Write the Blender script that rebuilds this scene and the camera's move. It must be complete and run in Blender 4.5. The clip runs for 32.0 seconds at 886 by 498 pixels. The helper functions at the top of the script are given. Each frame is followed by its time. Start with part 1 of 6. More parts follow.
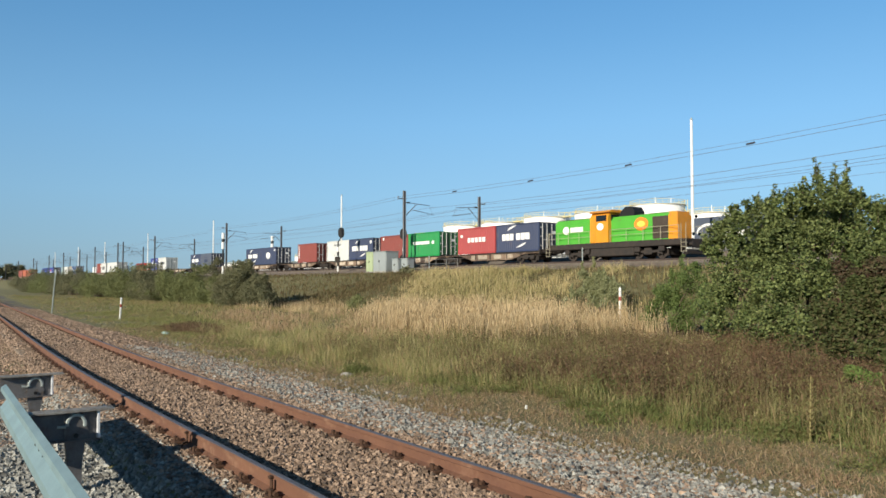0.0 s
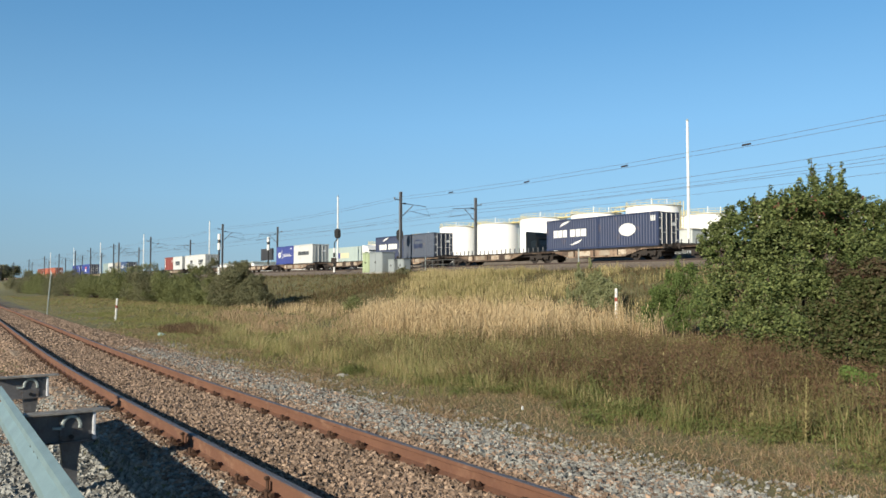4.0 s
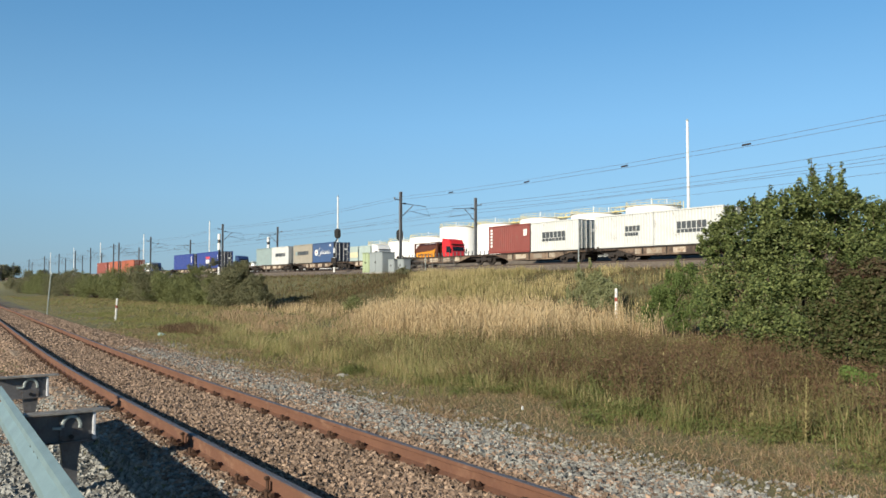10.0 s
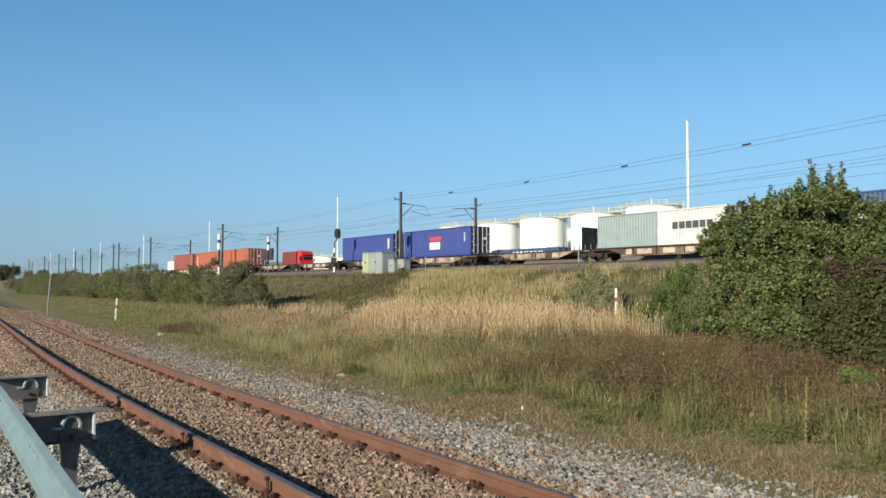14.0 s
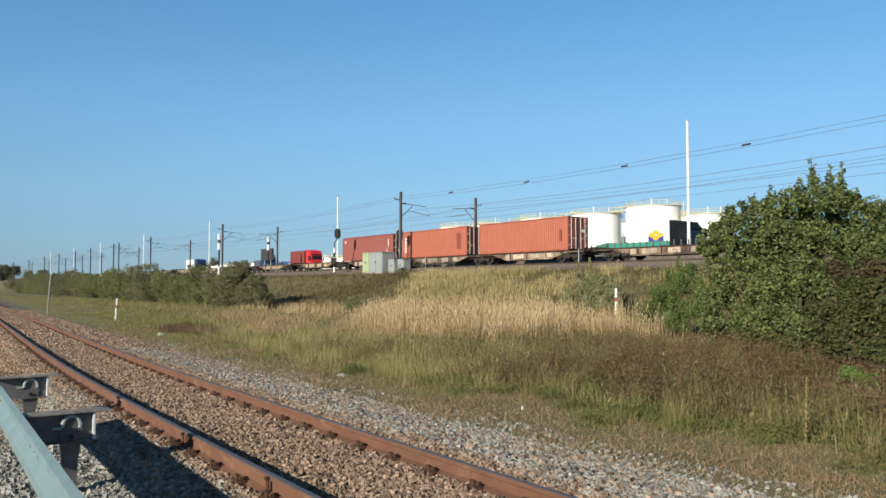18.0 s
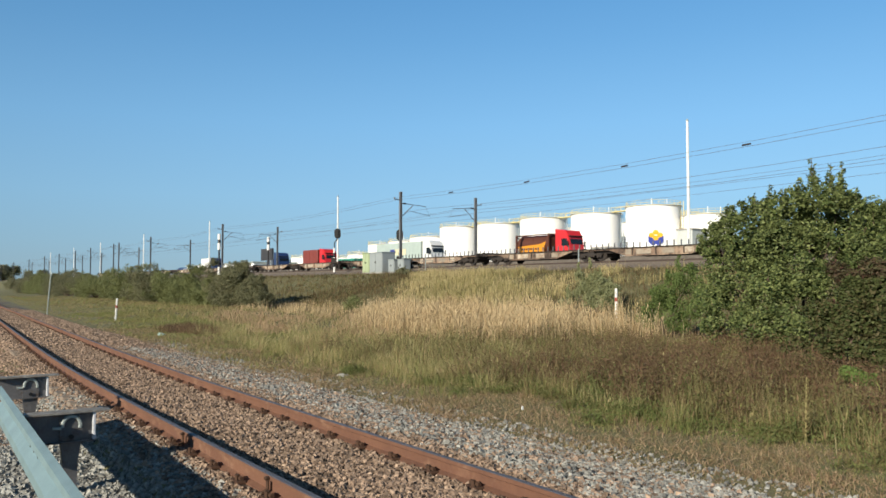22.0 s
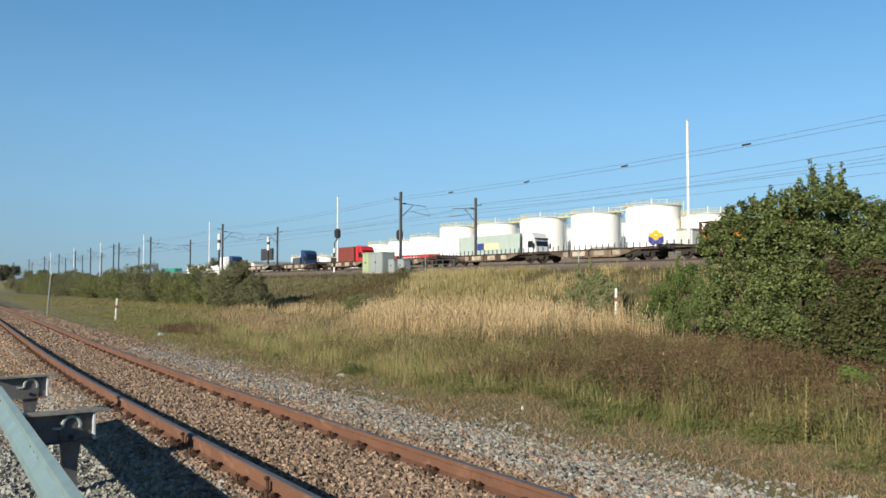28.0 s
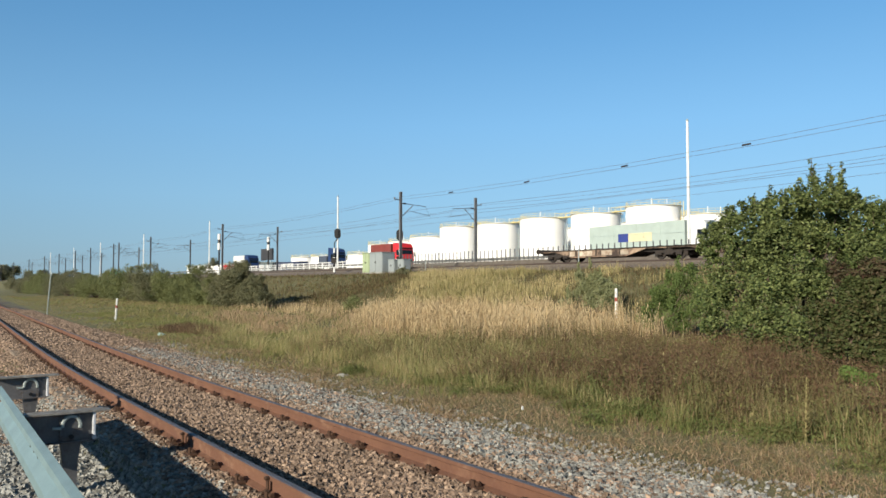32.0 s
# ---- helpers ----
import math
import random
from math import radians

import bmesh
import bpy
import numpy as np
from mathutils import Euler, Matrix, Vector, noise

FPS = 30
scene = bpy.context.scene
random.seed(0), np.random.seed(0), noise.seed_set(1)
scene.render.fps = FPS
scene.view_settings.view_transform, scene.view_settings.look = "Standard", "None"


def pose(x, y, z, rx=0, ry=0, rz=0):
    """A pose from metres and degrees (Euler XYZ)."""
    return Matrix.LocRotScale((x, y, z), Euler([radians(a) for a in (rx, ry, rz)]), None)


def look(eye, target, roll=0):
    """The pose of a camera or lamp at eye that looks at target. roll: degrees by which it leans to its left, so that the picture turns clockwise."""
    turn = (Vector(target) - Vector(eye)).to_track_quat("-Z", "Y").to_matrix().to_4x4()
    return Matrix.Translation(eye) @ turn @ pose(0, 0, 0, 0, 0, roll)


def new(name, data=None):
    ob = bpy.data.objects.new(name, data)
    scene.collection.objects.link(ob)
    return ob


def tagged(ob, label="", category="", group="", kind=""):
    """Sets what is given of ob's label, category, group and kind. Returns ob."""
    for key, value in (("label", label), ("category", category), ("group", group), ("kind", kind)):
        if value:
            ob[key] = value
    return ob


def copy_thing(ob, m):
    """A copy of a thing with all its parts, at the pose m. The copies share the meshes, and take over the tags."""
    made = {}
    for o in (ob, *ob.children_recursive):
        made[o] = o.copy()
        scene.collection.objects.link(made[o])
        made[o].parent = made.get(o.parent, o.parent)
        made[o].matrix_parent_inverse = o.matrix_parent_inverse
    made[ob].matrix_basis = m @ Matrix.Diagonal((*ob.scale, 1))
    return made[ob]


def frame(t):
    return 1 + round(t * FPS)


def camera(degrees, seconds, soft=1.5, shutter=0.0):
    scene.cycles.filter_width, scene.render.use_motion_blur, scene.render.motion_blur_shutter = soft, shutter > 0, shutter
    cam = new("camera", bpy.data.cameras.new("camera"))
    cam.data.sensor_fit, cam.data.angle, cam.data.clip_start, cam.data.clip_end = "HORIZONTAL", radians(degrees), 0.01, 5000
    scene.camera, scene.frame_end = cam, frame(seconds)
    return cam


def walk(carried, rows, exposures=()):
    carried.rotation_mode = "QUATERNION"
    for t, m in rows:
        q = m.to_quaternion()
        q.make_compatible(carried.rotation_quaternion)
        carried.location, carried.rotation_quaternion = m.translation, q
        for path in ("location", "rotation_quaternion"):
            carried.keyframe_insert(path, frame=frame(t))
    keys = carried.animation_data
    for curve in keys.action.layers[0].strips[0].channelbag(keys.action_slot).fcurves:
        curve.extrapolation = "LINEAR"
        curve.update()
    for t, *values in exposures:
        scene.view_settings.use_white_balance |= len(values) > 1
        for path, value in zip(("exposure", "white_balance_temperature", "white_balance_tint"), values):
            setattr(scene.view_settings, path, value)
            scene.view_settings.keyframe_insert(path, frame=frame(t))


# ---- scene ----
# ---- camera ----
# x runs along the tracks in the train's direction, y away from the camera, z = 0 is the near rail's top
cam = camera(59.4, 32.0, soft=1.6)
EYE = Vector((0, 0, 1.55))


def aim(pan=0.0, tilt=0.0):
    """The camera's pose, turned by a few hundredths of a degree: pan to its right, tilt upwards."""
    a, e = radians(35.35 + pan), radians(2.582 + tilt)
    return look(EYE, EYE + Vector((-math.cos(a) * math.cos(e), math.sin(a) * math.cos(e), math.sin(e))))


walk(cam, [(0.0, aim(-0.27, -0.07)), (0.15, aim(-0.19, -0.07)), (0.3, aim(0.0, -0.08)), (0.45, aim(0.04, -0.08)), (1.0, aim(0.04, -0.07)),
           (1.4, aim(0.01, -0.01)), (1.6, aim()), (2.0, aim()), (32.0, aim())],
     [(0.0, 0.82, 6250, 9), (32.0, 0.82, 6250, 9)])

# ---- light ----
SUN_AZ, SUN_EL = radians(107), radians(21.5)
to_sun = Vector((-math.cos(SUN_AZ) * math.cos(SUN_EL), -math.sin(SUN_AZ) * math.cos(SUN_EL), math.sin(SUN_EL)))
world = bpy.data.worlds.new("sky")
scene.world = world
world.use_nodes = True
wn = world.node_tree.nodes
sky = wn.new("ShaderNodeTexSky")
sky.sky_type, sky.sun_disc = "NISHITA", False
sky.sun_elevation, sky.sun_rotation = SUN_EL, math.atan2(to_sun.x, to_sun.y)
sky.altitude, sky.air_density, sky.dust_density, sky.ozone_density = 0, 0.9, 0.0, 4.0
haze = wn.new("ShaderNodeMix")   # thin even haze evens out the clear sky
haze.data_type = "RGBA"
up = wn.new("ShaderNodeSeparateXYZ")
spot = wn.new("ShaderNodeTexCoord")
world.node_tree.links.new(spot.outputs["Generated"], up.inputs[0])
ramp = wn.new("ShaderNodeValToRGB")   # greyer towards the horizon, deeper blue overhead
for k, (place, tint) in enumerate([(0.0, (0.275, 0.395, 0.465)), (0.05, (0.262, 0.43, 0.55)), (0.11, (0.245, 0.45, 0.625)), (0.2, (0.192, 0.412, 0.64)), (0.3, (0.128, 0.328, 0.57)), (0.36, (0.1, 0.285, 0.53)), (0.62, (0.02, 0.05, 0.09))]):
    stop = ramp.color_ramp.elements[k] if k < 1 else ramp.color_ramp.elements.new(place)
    stop.position, stop.color = place, (*tint, 1)
ramp.color_ramp.elements[-1].color = (0.02, 0.05, 0.09, 1)
away = wn.new("ShaderNodeVectorMath")   # the clear sky brightens towards the side away from the sun
away.operation = "DOT_PRODUCT"
away.inputs[1].default_value = (-0.42, 0.91, 0.0)
world.node_tree.links.new(spot.outputs["Generated"], away.inputs[0])
glow = wn.new("ShaderNodeMapRange")
for k, q in enumerate((0.45, 1.0, 5.35, 7.1)):
    glow.inputs[k + 1].default_value = q
world.node_tree.links.new(away.outputs["Value"], glow.inputs[0])
strong = wn.new("ShaderNodeVectorMath")
strong.operation = "SCALE"
world.node_tree.links.new(glow.outputs[0], strong.inputs["Scale"])
thin = wn.new("ShaderNodeMapRange")
thin.inputs["From Max"].default_value, thin.inputs["To Min"].default_value, thin.inputs["To Max"].default_value = 0.2, 0.96, 0.86
world.node_tree.links.new(up.outputs["Z"], ramp.inputs[0])
world.node_tree.links.new(up.outputs["Z"], thin.inputs[0])
world.node_tree.links.new(ramp.outputs[0], strong.inputs[0])
world.node_tree.links.new(strong.outputs[0], haze.inputs["B"])
world.node_tree.links.new(thin.outputs[0], haze.inputs["Factor"])
world.node_tree.links.new(sky.outputs[0], haze.inputs["A"])
world.node_tree.links.new(haze.outputs["Result"], wn["Background"].inputs[0])
wn["Background"].inputs[1].default_value = 0.103
sun = new("sun", bpy.data.lights.new("sun", "SUN"))
sun.data.energy, sun.data.angle, sun.data.color = 3.9, radians(0.53), (1.0, 0.89, 0.71)
sun.matrix_world = look(to_sun * 200, (0, 0, 0))

# ---- materials ----
MATS = {}


def mat(name, color, rough=0.7, metal=0.0, scale=4.0, vary=0.25, color2=None, fine=40.0, bump=0.2, island=0.0, obj=0.0, stretch=(1, 1, 1), spec=0.4, dirt=None, dirt_at=0.6):
    """A painted or natural surface: two scales of noise between two colours, optional dirt, and variation per piece."""
    if name in MATS:
        return MATS[name]
    m = MATS[name] = bpy.data.materials.new(name)
    m.use_nodes = True
    nt = m.node_tree
    n, l = nt.nodes, nt.links
    b = n["Principled BSDF"]
    b.inputs["Roughness"].default_value, b.inputs["Metallic"].default_value = rough, metal
    b.inputs["Specular IOR Level"].default_value = spec
    co = n.new("ShaderNodeTexCoord")
    mp = n.new("ShaderNodeMapping")
    mp.inputs["Scale"].default_value = stretch
    l.new(co.outputs["Object"], mp.inputs[0])
    t1, t2 = n.new("ShaderNodeTexNoise"), n.new("ShaderNodeTexNoise")
    for t, s in ((t1, scale), (t2, fine)):
        t.inputs["Scale"].default_value, t.inputs["Detail"].default_value, t.inputs["Roughness"].default_value = s, 4, 0.62
        l.new(mp.outputs[0], t.inputs[0])
    add = n.new("ShaderNodeMath")
    add.operation = "MULTIPLY_ADD"
    add.inputs[1].default_value = 0.45
    l.new(t2.outputs[0], add.inputs[0])
    l.new(t1.outputs[0], add.inputs[2])
    rng = n.new("ShaderNodeMapRange")
    rng.inputs[1].default_value, rng.inputs[2].default_value = 0.5, 0.95
    l.new(add.outputs[0], rng.inputs[0])
    mix = n.new("ShaderNodeMix")
    mix.data_type = "RGBA"
    c2 = color2 or tuple(c * (1 - vary) for c in color)
    mix.inputs["A"].default_value, mix.inputs["B"].default_value = (*color, 1), (*c2, 1)
    l.new(rng.outputs[0], mix.inputs["Factor"])
    out = mix.outputs["Result"]
    for amount, kind, sock in ((island, "ShaderNodeNewGeometry", "Random Per Island"), (obj, "ShaderNodeObjectInfo", "Random")):
        if amount:
            g = n.new(kind)
            mr = n.new("ShaderNodeMapRange")
            mr.inputs[3].default_value, mr.inputs[4].default_value = 1 - amount, 1 + amount
            l.new(g.outputs[sock], mr.inputs[0])
            sc = n.new("ShaderNodeVectorMath")
            sc.operation = "SCALE"
            l.new(out, sc.inputs[0])
            l.new(mr.outputs[0], sc.inputs["Scale"])
            out = sc.outputs[0]
    if dirt:
        t3 = n.new("ShaderNodeTexNoise")
        t3.inputs["Scale"].default_value, t3.inputs["Detail"].default_value, t3.inputs["Roughness"].default_value = scale * 1.7, 6, 0.7
        l.new(mp.outputs[0], t3.inputs[0])
        r3 = n.new("ShaderNodeMapRange")
        r3.inputs[1].default_value, r3.inputs[2].default_value = dirt_at - 0.06, dirt_at + 0.1
        l.new(t3.outputs[0], r3.inputs[0])
        m3 = n.new("ShaderNodeMix")
        m3.data_type = "RGBA"
        m3.inputs["B"].default_value = (*dirt, 1)
        l.new(r3.outputs[0], m3.inputs["Factor"])
        l.new(out, m3.inputs["A"])
        out = m3.outputs["Result"]
    l.new(out, b.inputs["Base Color"])
    if bump:
        bp = n.new("ShaderNodeBump")
        bp.inputs["Strength"].default_value, bp.inputs["Distance"].default_value = bump, 0.02
        l.new(t2.outputs[0], bp.inputs["Height"])
        l.new(bp.outputs[0], b.inputs["Normal"])
    return m


def blades(name, stops, rough=0.75, patch=0.25):
    """Leaves or stems: each piece takes its colour from a ramp by its own chance, tinted by a slow noise; light passes through a little."""
    m = MATS[name] = bpy.data.materials.new(name)
    m.use_nodes = True
    n, l = m.node_tree.nodes, m.node_tree.links
    b = n["Principled BSDF"]
    b.inputs["Roughness"].default_value, b.inputs["Specular IOR Level"].default_value = rough, 0.15
    g = n.new("ShaderNodeNewGeometry")
    tn = n.new("ShaderNodeTexNoise")
    tn.inputs["Scale"].default_value = patch
    co = n.new("ShaderNodeTexCoord")
    l.new(co.outputs["Object"], tn.inputs[0])
    mx = n.new("ShaderNodeMath")
    mx.operation = "MULTIPLY_ADD"
    mx.inputs[1].default_value = 0.6
    l.new(g.outputs["Random Per Island"], mx.inputs[0])
    ad = n.new("ShaderNodeMath")
    ad.operation = "MULTIPLY_ADD"
    ad.inputs[1].default_value, ad.inputs[2].default_value = 1.4, -0.5
    l.new(tn.outputs[0], ad.inputs[0])
    l.new(ad.outputs[0], mx.inputs[2])
    ramp = n.new("ShaderNodeValToRGB")
    els = ramp.color_ramp.elements
    for i, c in enumerate(stops):
        e = els[i] if i < 2 else els.new(1)
        e.color = (*c, 1)
    for i, e in enumerate(els):
        e.position = i / (len(stops) - 1)
    for i, c in enumerate(stops):
        els[i].color = (*c, 1)
    l.new(mx.outputs[0], ramp.inputs[0])
    l.new(ramp.outputs[0], b.inputs["Base Color"])
    tr = n.new("ShaderNodeBsdfTranslucent")
    l.new(ramp.outputs[0], tr.inputs[0])
    ms = n.new("ShaderNodeMixShader")
    ms.inputs[0].default_value = 0.3
    l.new(b.outputs[0], ms.inputs[1])
    l.new(tr.outputs[0], ms.inputs[2])
    l.new(ms.outputs[0], n["Material Output"].inputs[0])
    return m


def paint(name, c, rough=0.5, dirt=(0.16, 0.11, 0.08), dirt_at=0.66):
    return mat(name, c, rough, scale=0.9, vary=0.16, fine=14, bump=0.05, dirt=dirt, dirt_at=dirt_at)


STEEL_DARK = mat("dark_running_gear", (0.022, 0.02, 0.019), 0.8, 0.1, scale=2, vary=0.4, color2=(0.045, 0.034, 0.028))
RUST_SILL = mat("weathered_wagon_paint", (0.36, 0.27, 0.19), 0.85, scale=0.5, color2=(0.14, 0.085, 0.06), fine=6, dirt=(0.05, 0.036, 0.03), dirt_at=0.5, obj=0.45)
PALE_SILL = mat("faded_sill_patch", (0.5, 0.43, 0.34), 0.8, scale=1.2, vary=0.4, dirt=(0.2, 0.12, 0.07), dirt_at=0.55, obj=0.35)
WHITE = paint("white_marking", (0.8, 0.8, 0.78), dirt_at=0.75)
GALV = mat("galvanised_steel", (0.42, 0.47, 0.46), 0.5, 0.35, scale=3, vary=0.2, fine=60, bump=0.06)
GALV_OLD = mat("weathered_galvanised_steel", (0.2, 0.2, 0.19), 0.65, 0.3, scale=5, vary=0.45, fine=50)
MAST_GREY = mat("grey_mast_steel", (0.165, 0.17, 0.18), 0.7, 0.2, scale=1.5, vary=0.35)
BLACK = mat("black_paint", (0.012, 0.012, 0.013), 0.6, vary=0.3)
GLASS_DARK = mat("dark_window_glass", (0.012, 0.015, 0.018), 0.2, 0, vary=0.2, bump=0, spec=0.4)
RUBBER = mat("tyre_rubber", (0.02, 0.02, 0.02), 0.9, vary=0.3)
CONCRETE = mat("weathered_concrete", (0.36, 0.34, 0.31), 0.9, scale=2.5, vary=0.35, fine=45, bump=0.35)
RED = paint("red_sign_paint", (0.55, 0.03, 0.03))


# ---- mesh helpers ----
def part(name, bm, material, parent, label="", smooth=False):
    """One mesh object of its own, under its thing or part."""
    me = bpy.data.meshes.new(name)
    bm.to_mesh(me)
    bm.free()
    me.materials.append(material)
    if smooth:
        for p in me.polygons:
            p.use_smooth = True
    ob = new(name, me)
    if parent:
        ob.parent = parent
    if label:
        ob["label"] = label
    return ob


def share(ob, m, parent):
    """Another object on the same mesh."""
    o = ob.copy()
    scene.collection.objects.link(o)
    o.parent, o.matrix_basis = parent, m
    return o


def thing(name, m, label, category, group="", kind=""):
    e = new(name)
    e.matrix_basis = m
    return tagged(e, label, category, group, kind)


def box(bm, x0, x1, y0, y1, z0, z1, bevel=0.0):
    r = bmesh.ops.create_cube(bm, size=1)
    bmesh.ops.scale(bm, verts=r["verts"], vec=(x1 - x0, y1 - y0, z1 - z0))
    bmesh.ops.translate(bm, verts=r["verts"], vec=((x0 + x1) / 2, (y0 + y1) / 2, (z0 + z1) / 2))
    if bevel:
        es = list({e for v in r["verts"] for e in v.link_edges})
        bmesh.ops.bevel(bm, geom=es, offset=bevel, segments=1, affect="EDGES")
    return bm


def rod(bm, a, b, r, seg=8, r2=None):
    """A round bar from a to b."""
    a, b = Vector(a), Vector(b)
    d = b - a
    m = Matrix.Translation((a + b) / 2) @ d.to_track_quat("Z", "Y").to_matrix().to_4x4()
    bmesh.ops.create_cone(bm, cap_ends=True, segments=seg, radius1=r, radius2=r if r2 is None else r2, depth=d.length, matrix=m)
    return bm


def prism(bm, outline, axis, lo, hi):
    """A flat outline pushed along an axis from lo to hi. The outline lies in the two other axes, in their order."""
    def at(u, v, w):
        return {"x": (w, u, v), "y": (u, w, v), "z": (u, v, w)}[axis]
    a = [bm.verts.new(at(u, v, lo)) for u, v in outline]
    b = [bm.verts.new(at(u, v, hi)) for u, v in outline]
    n = len(a)
    bm.faces.new(a)
    bm.faces.new(list(reversed(b)))
    for i in range(n):
        bm.faces.new((a[i], a[(i + 1) % n], b[(i + 1) % n], b[i]))
    bmesh.ops.recalc_face_normals(bm, faces=bm.faces[:])
    return bm


def B():
    return bmesh.new()


def raw(name, verts, faces, material, parent=None, smooth=False):
    me = bpy.data.meshes.new(name)
    me.from_pydata(verts.tolist() if hasattr(verts, "tolist") else verts, [], faces.tolist() if hasattr(faces, "tolist") else faces)
    me.materials.append(material)
    if smooth:
        me.polygons.foreach_set("use_smooth", [True] * len(me.polygons))
    me.update()
    ob = new(name, me)
    ob.parent = parent
    return ob
# ---- ground ----
def soft(d, k=6.0):
    return (math.sqrt(d * d + k * k) + d) / 2


def bend(x):
    """How far the near track has swung away from the camera's side at x, and how far it has dropped."""
    s = soft(-x - 14)
    return 0.06 * s, -0.006 * s


# added crest near y 55 blocks the bright view under the wagons
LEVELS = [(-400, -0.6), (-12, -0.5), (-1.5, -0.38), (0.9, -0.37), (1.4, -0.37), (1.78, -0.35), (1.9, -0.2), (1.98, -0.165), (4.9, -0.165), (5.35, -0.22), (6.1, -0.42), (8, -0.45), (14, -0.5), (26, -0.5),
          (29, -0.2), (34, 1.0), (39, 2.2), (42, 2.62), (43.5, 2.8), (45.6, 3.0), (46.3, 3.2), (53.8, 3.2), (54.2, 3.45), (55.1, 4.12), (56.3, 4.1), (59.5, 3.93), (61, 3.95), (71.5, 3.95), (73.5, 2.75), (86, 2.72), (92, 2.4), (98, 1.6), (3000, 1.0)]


def ground(x, y):
    """The ground's height: the near track's bed, the meadow, the railway bank, an added crest and the road behind it.
    """
    off, drop = bend(x)
    w = max(0.0, min(1.0, (16 - y) / 8))
    yy = y - off * w
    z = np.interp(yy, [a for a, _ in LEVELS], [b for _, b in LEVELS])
    bumpy = 0.0 if yy < 6 or 44 < y < 92 else min(1.0, (yy - 6) / 3)
    z += bumpy * (0.12 * noise.noise((x * 0.17, y * 0.17, 0)) + 0.05 * noise.noise((x * 0.6, y * 0.6, 3)))
    z -= 0.36 * max(0.0, min(1.0, (-x - 88) / 8)) * max(0.0, 1 - abs(y - 55.7) / 1.6)
    return float(z) + drop * w


def ground_many(x, y):
    """The heights of the finished ground sheet under many points."""
    gx, gy = np.array(xs, float), np.array(ys, float)
    i, j = np.clip(np.searchsorted(gx, x) - 1, 0, len(gx) - 2), np.clip(np.searchsorted(gy, y) - 1, 0, len(gy) - 2)
    u, v = (x - gx[i]) / (gx[i + 1] - gx[i]), (y - gy[j]) / (gy[j + 1] - gy[j])
    return (1 - v) * ((1 - u) * GZ[j, i] + u * GZ[j, i + 1]) + v * ((1 - u) * GZ[j + 1, i] + u * GZ[j + 1, i + 1])


def bend_many(x):
    d = -x - 14
    return 0.06 * (np.sqrt(d * d + 36.0) + d) / 2


SOIL = mat("dry_meadow_soil", (0.2, 0.175, 0.085), 0.95, scale=1.1, color2=(0.1, 0.1, 0.04), fine=11, bump=0.8, dirt=(0.16, 0.17, 0.07), dirt_at=0.58)
xs = sorted({*np.round(np.arange(-120, 14, 0.7), 2), *np.arange(-330, -120, 6.0), *np.arange(14, 120, 6.0), -3000, -1500, -800, -500, 160, 260, 500, 1000, 2500})
ys = sorted({*np.round(np.arange(-3, 16, 0.45), 2), *np.arange(16, 48, 0.8), *[a for a, _ in LEVELS], *np.arange(48, 100, 3.0), -60, -25, -8, 140, 200, 300, 500, 900, 1600})
gv = [(x, y, ground(x, y)) for y in ys for x in xs]
nx = len(xs)
GZ = np.array([p[2] for p in gv]).reshape(len(ys), nx)
gf = [(j * nx + i, j * nx + i + 1, (j + 1) * nx + i + 1, (j + 1) * nx + i) for j in range(len(ys) - 1) for i in range(nx - 1)]
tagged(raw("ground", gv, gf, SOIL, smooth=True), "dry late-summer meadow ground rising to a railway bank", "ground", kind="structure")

# the road on its own sheet above the ground
ASPHALT = mat("grey_asphalt", (0.1, 0.1, 0.1), 0.9, scale=0.6, vary=0.3, fine=20)
road = thing("road", pose(0, 0, 0), "grey asphalt motorway on a low bank behind the railway", "road", kind="structure")
part("surface", box(B(), -600, 150, 62.5, 70, 3.93, 3.99), ASPHALT, road)
part("far_surface", box(B(), -600, 150, 74.5, 82.5, 2.7, 2.8), ASPHALT, road)
part("line", box(B(), -600, 150, 66.2, 66.35, 3.991, 3.996), WHITE, road)

# ---- near railway track ----
RAIL_RUST = mat("rusty_rail_steel", (0.165, 0.08, 0.048), 0.9, 0.0, scale=2.2, color2=(0.11, 0.052, 0.034), fine=30, bump=0.3, dirt=(0.22, 0.125, 0.08), dirt_at=0.62)
RAIL_TOP = mat("worn_rail_head", (0.13, 0.125, 0.14), 0.6, 0.2, scale=6, vary=0.3, fine=60, bump=0.1)
SLEEPER = mat("dusty_sleeper_concrete", (0.27, 0.215, 0.165), 0.95, scale=3, vary=0.35, fine=35, bump=0.5, obj=0.12)
CLIP = mat("rusty_rail_clip", (0.07, 0.035, 0.02), 0.9, scale=6, vary=0.4)
TRACK_Y = 3.28


def sweep(path, outline, close=True):
    """Verts and faces of an outline (side, up) carried along a path of (point, side direction)."""
    v, f, n = [], [], len(outline)
    for p, s in path:
        v += [(p[0] + s[0] * a, p[1] + s[1] * a, p[2] + b) for a, b in outline]
    for k in range(len(path) - 1):
        for i in range(n if close else n - 1):
            j = (i + 1) % n
            f.append((k * n + i, k * n + j, (k + 1) * n + j, (k + 1) * n + i))
    if close:
        f += [tuple(range(n)), tuple(reversed(range((len(path) - 1) * n, len(path) * n)))]
    return v, f


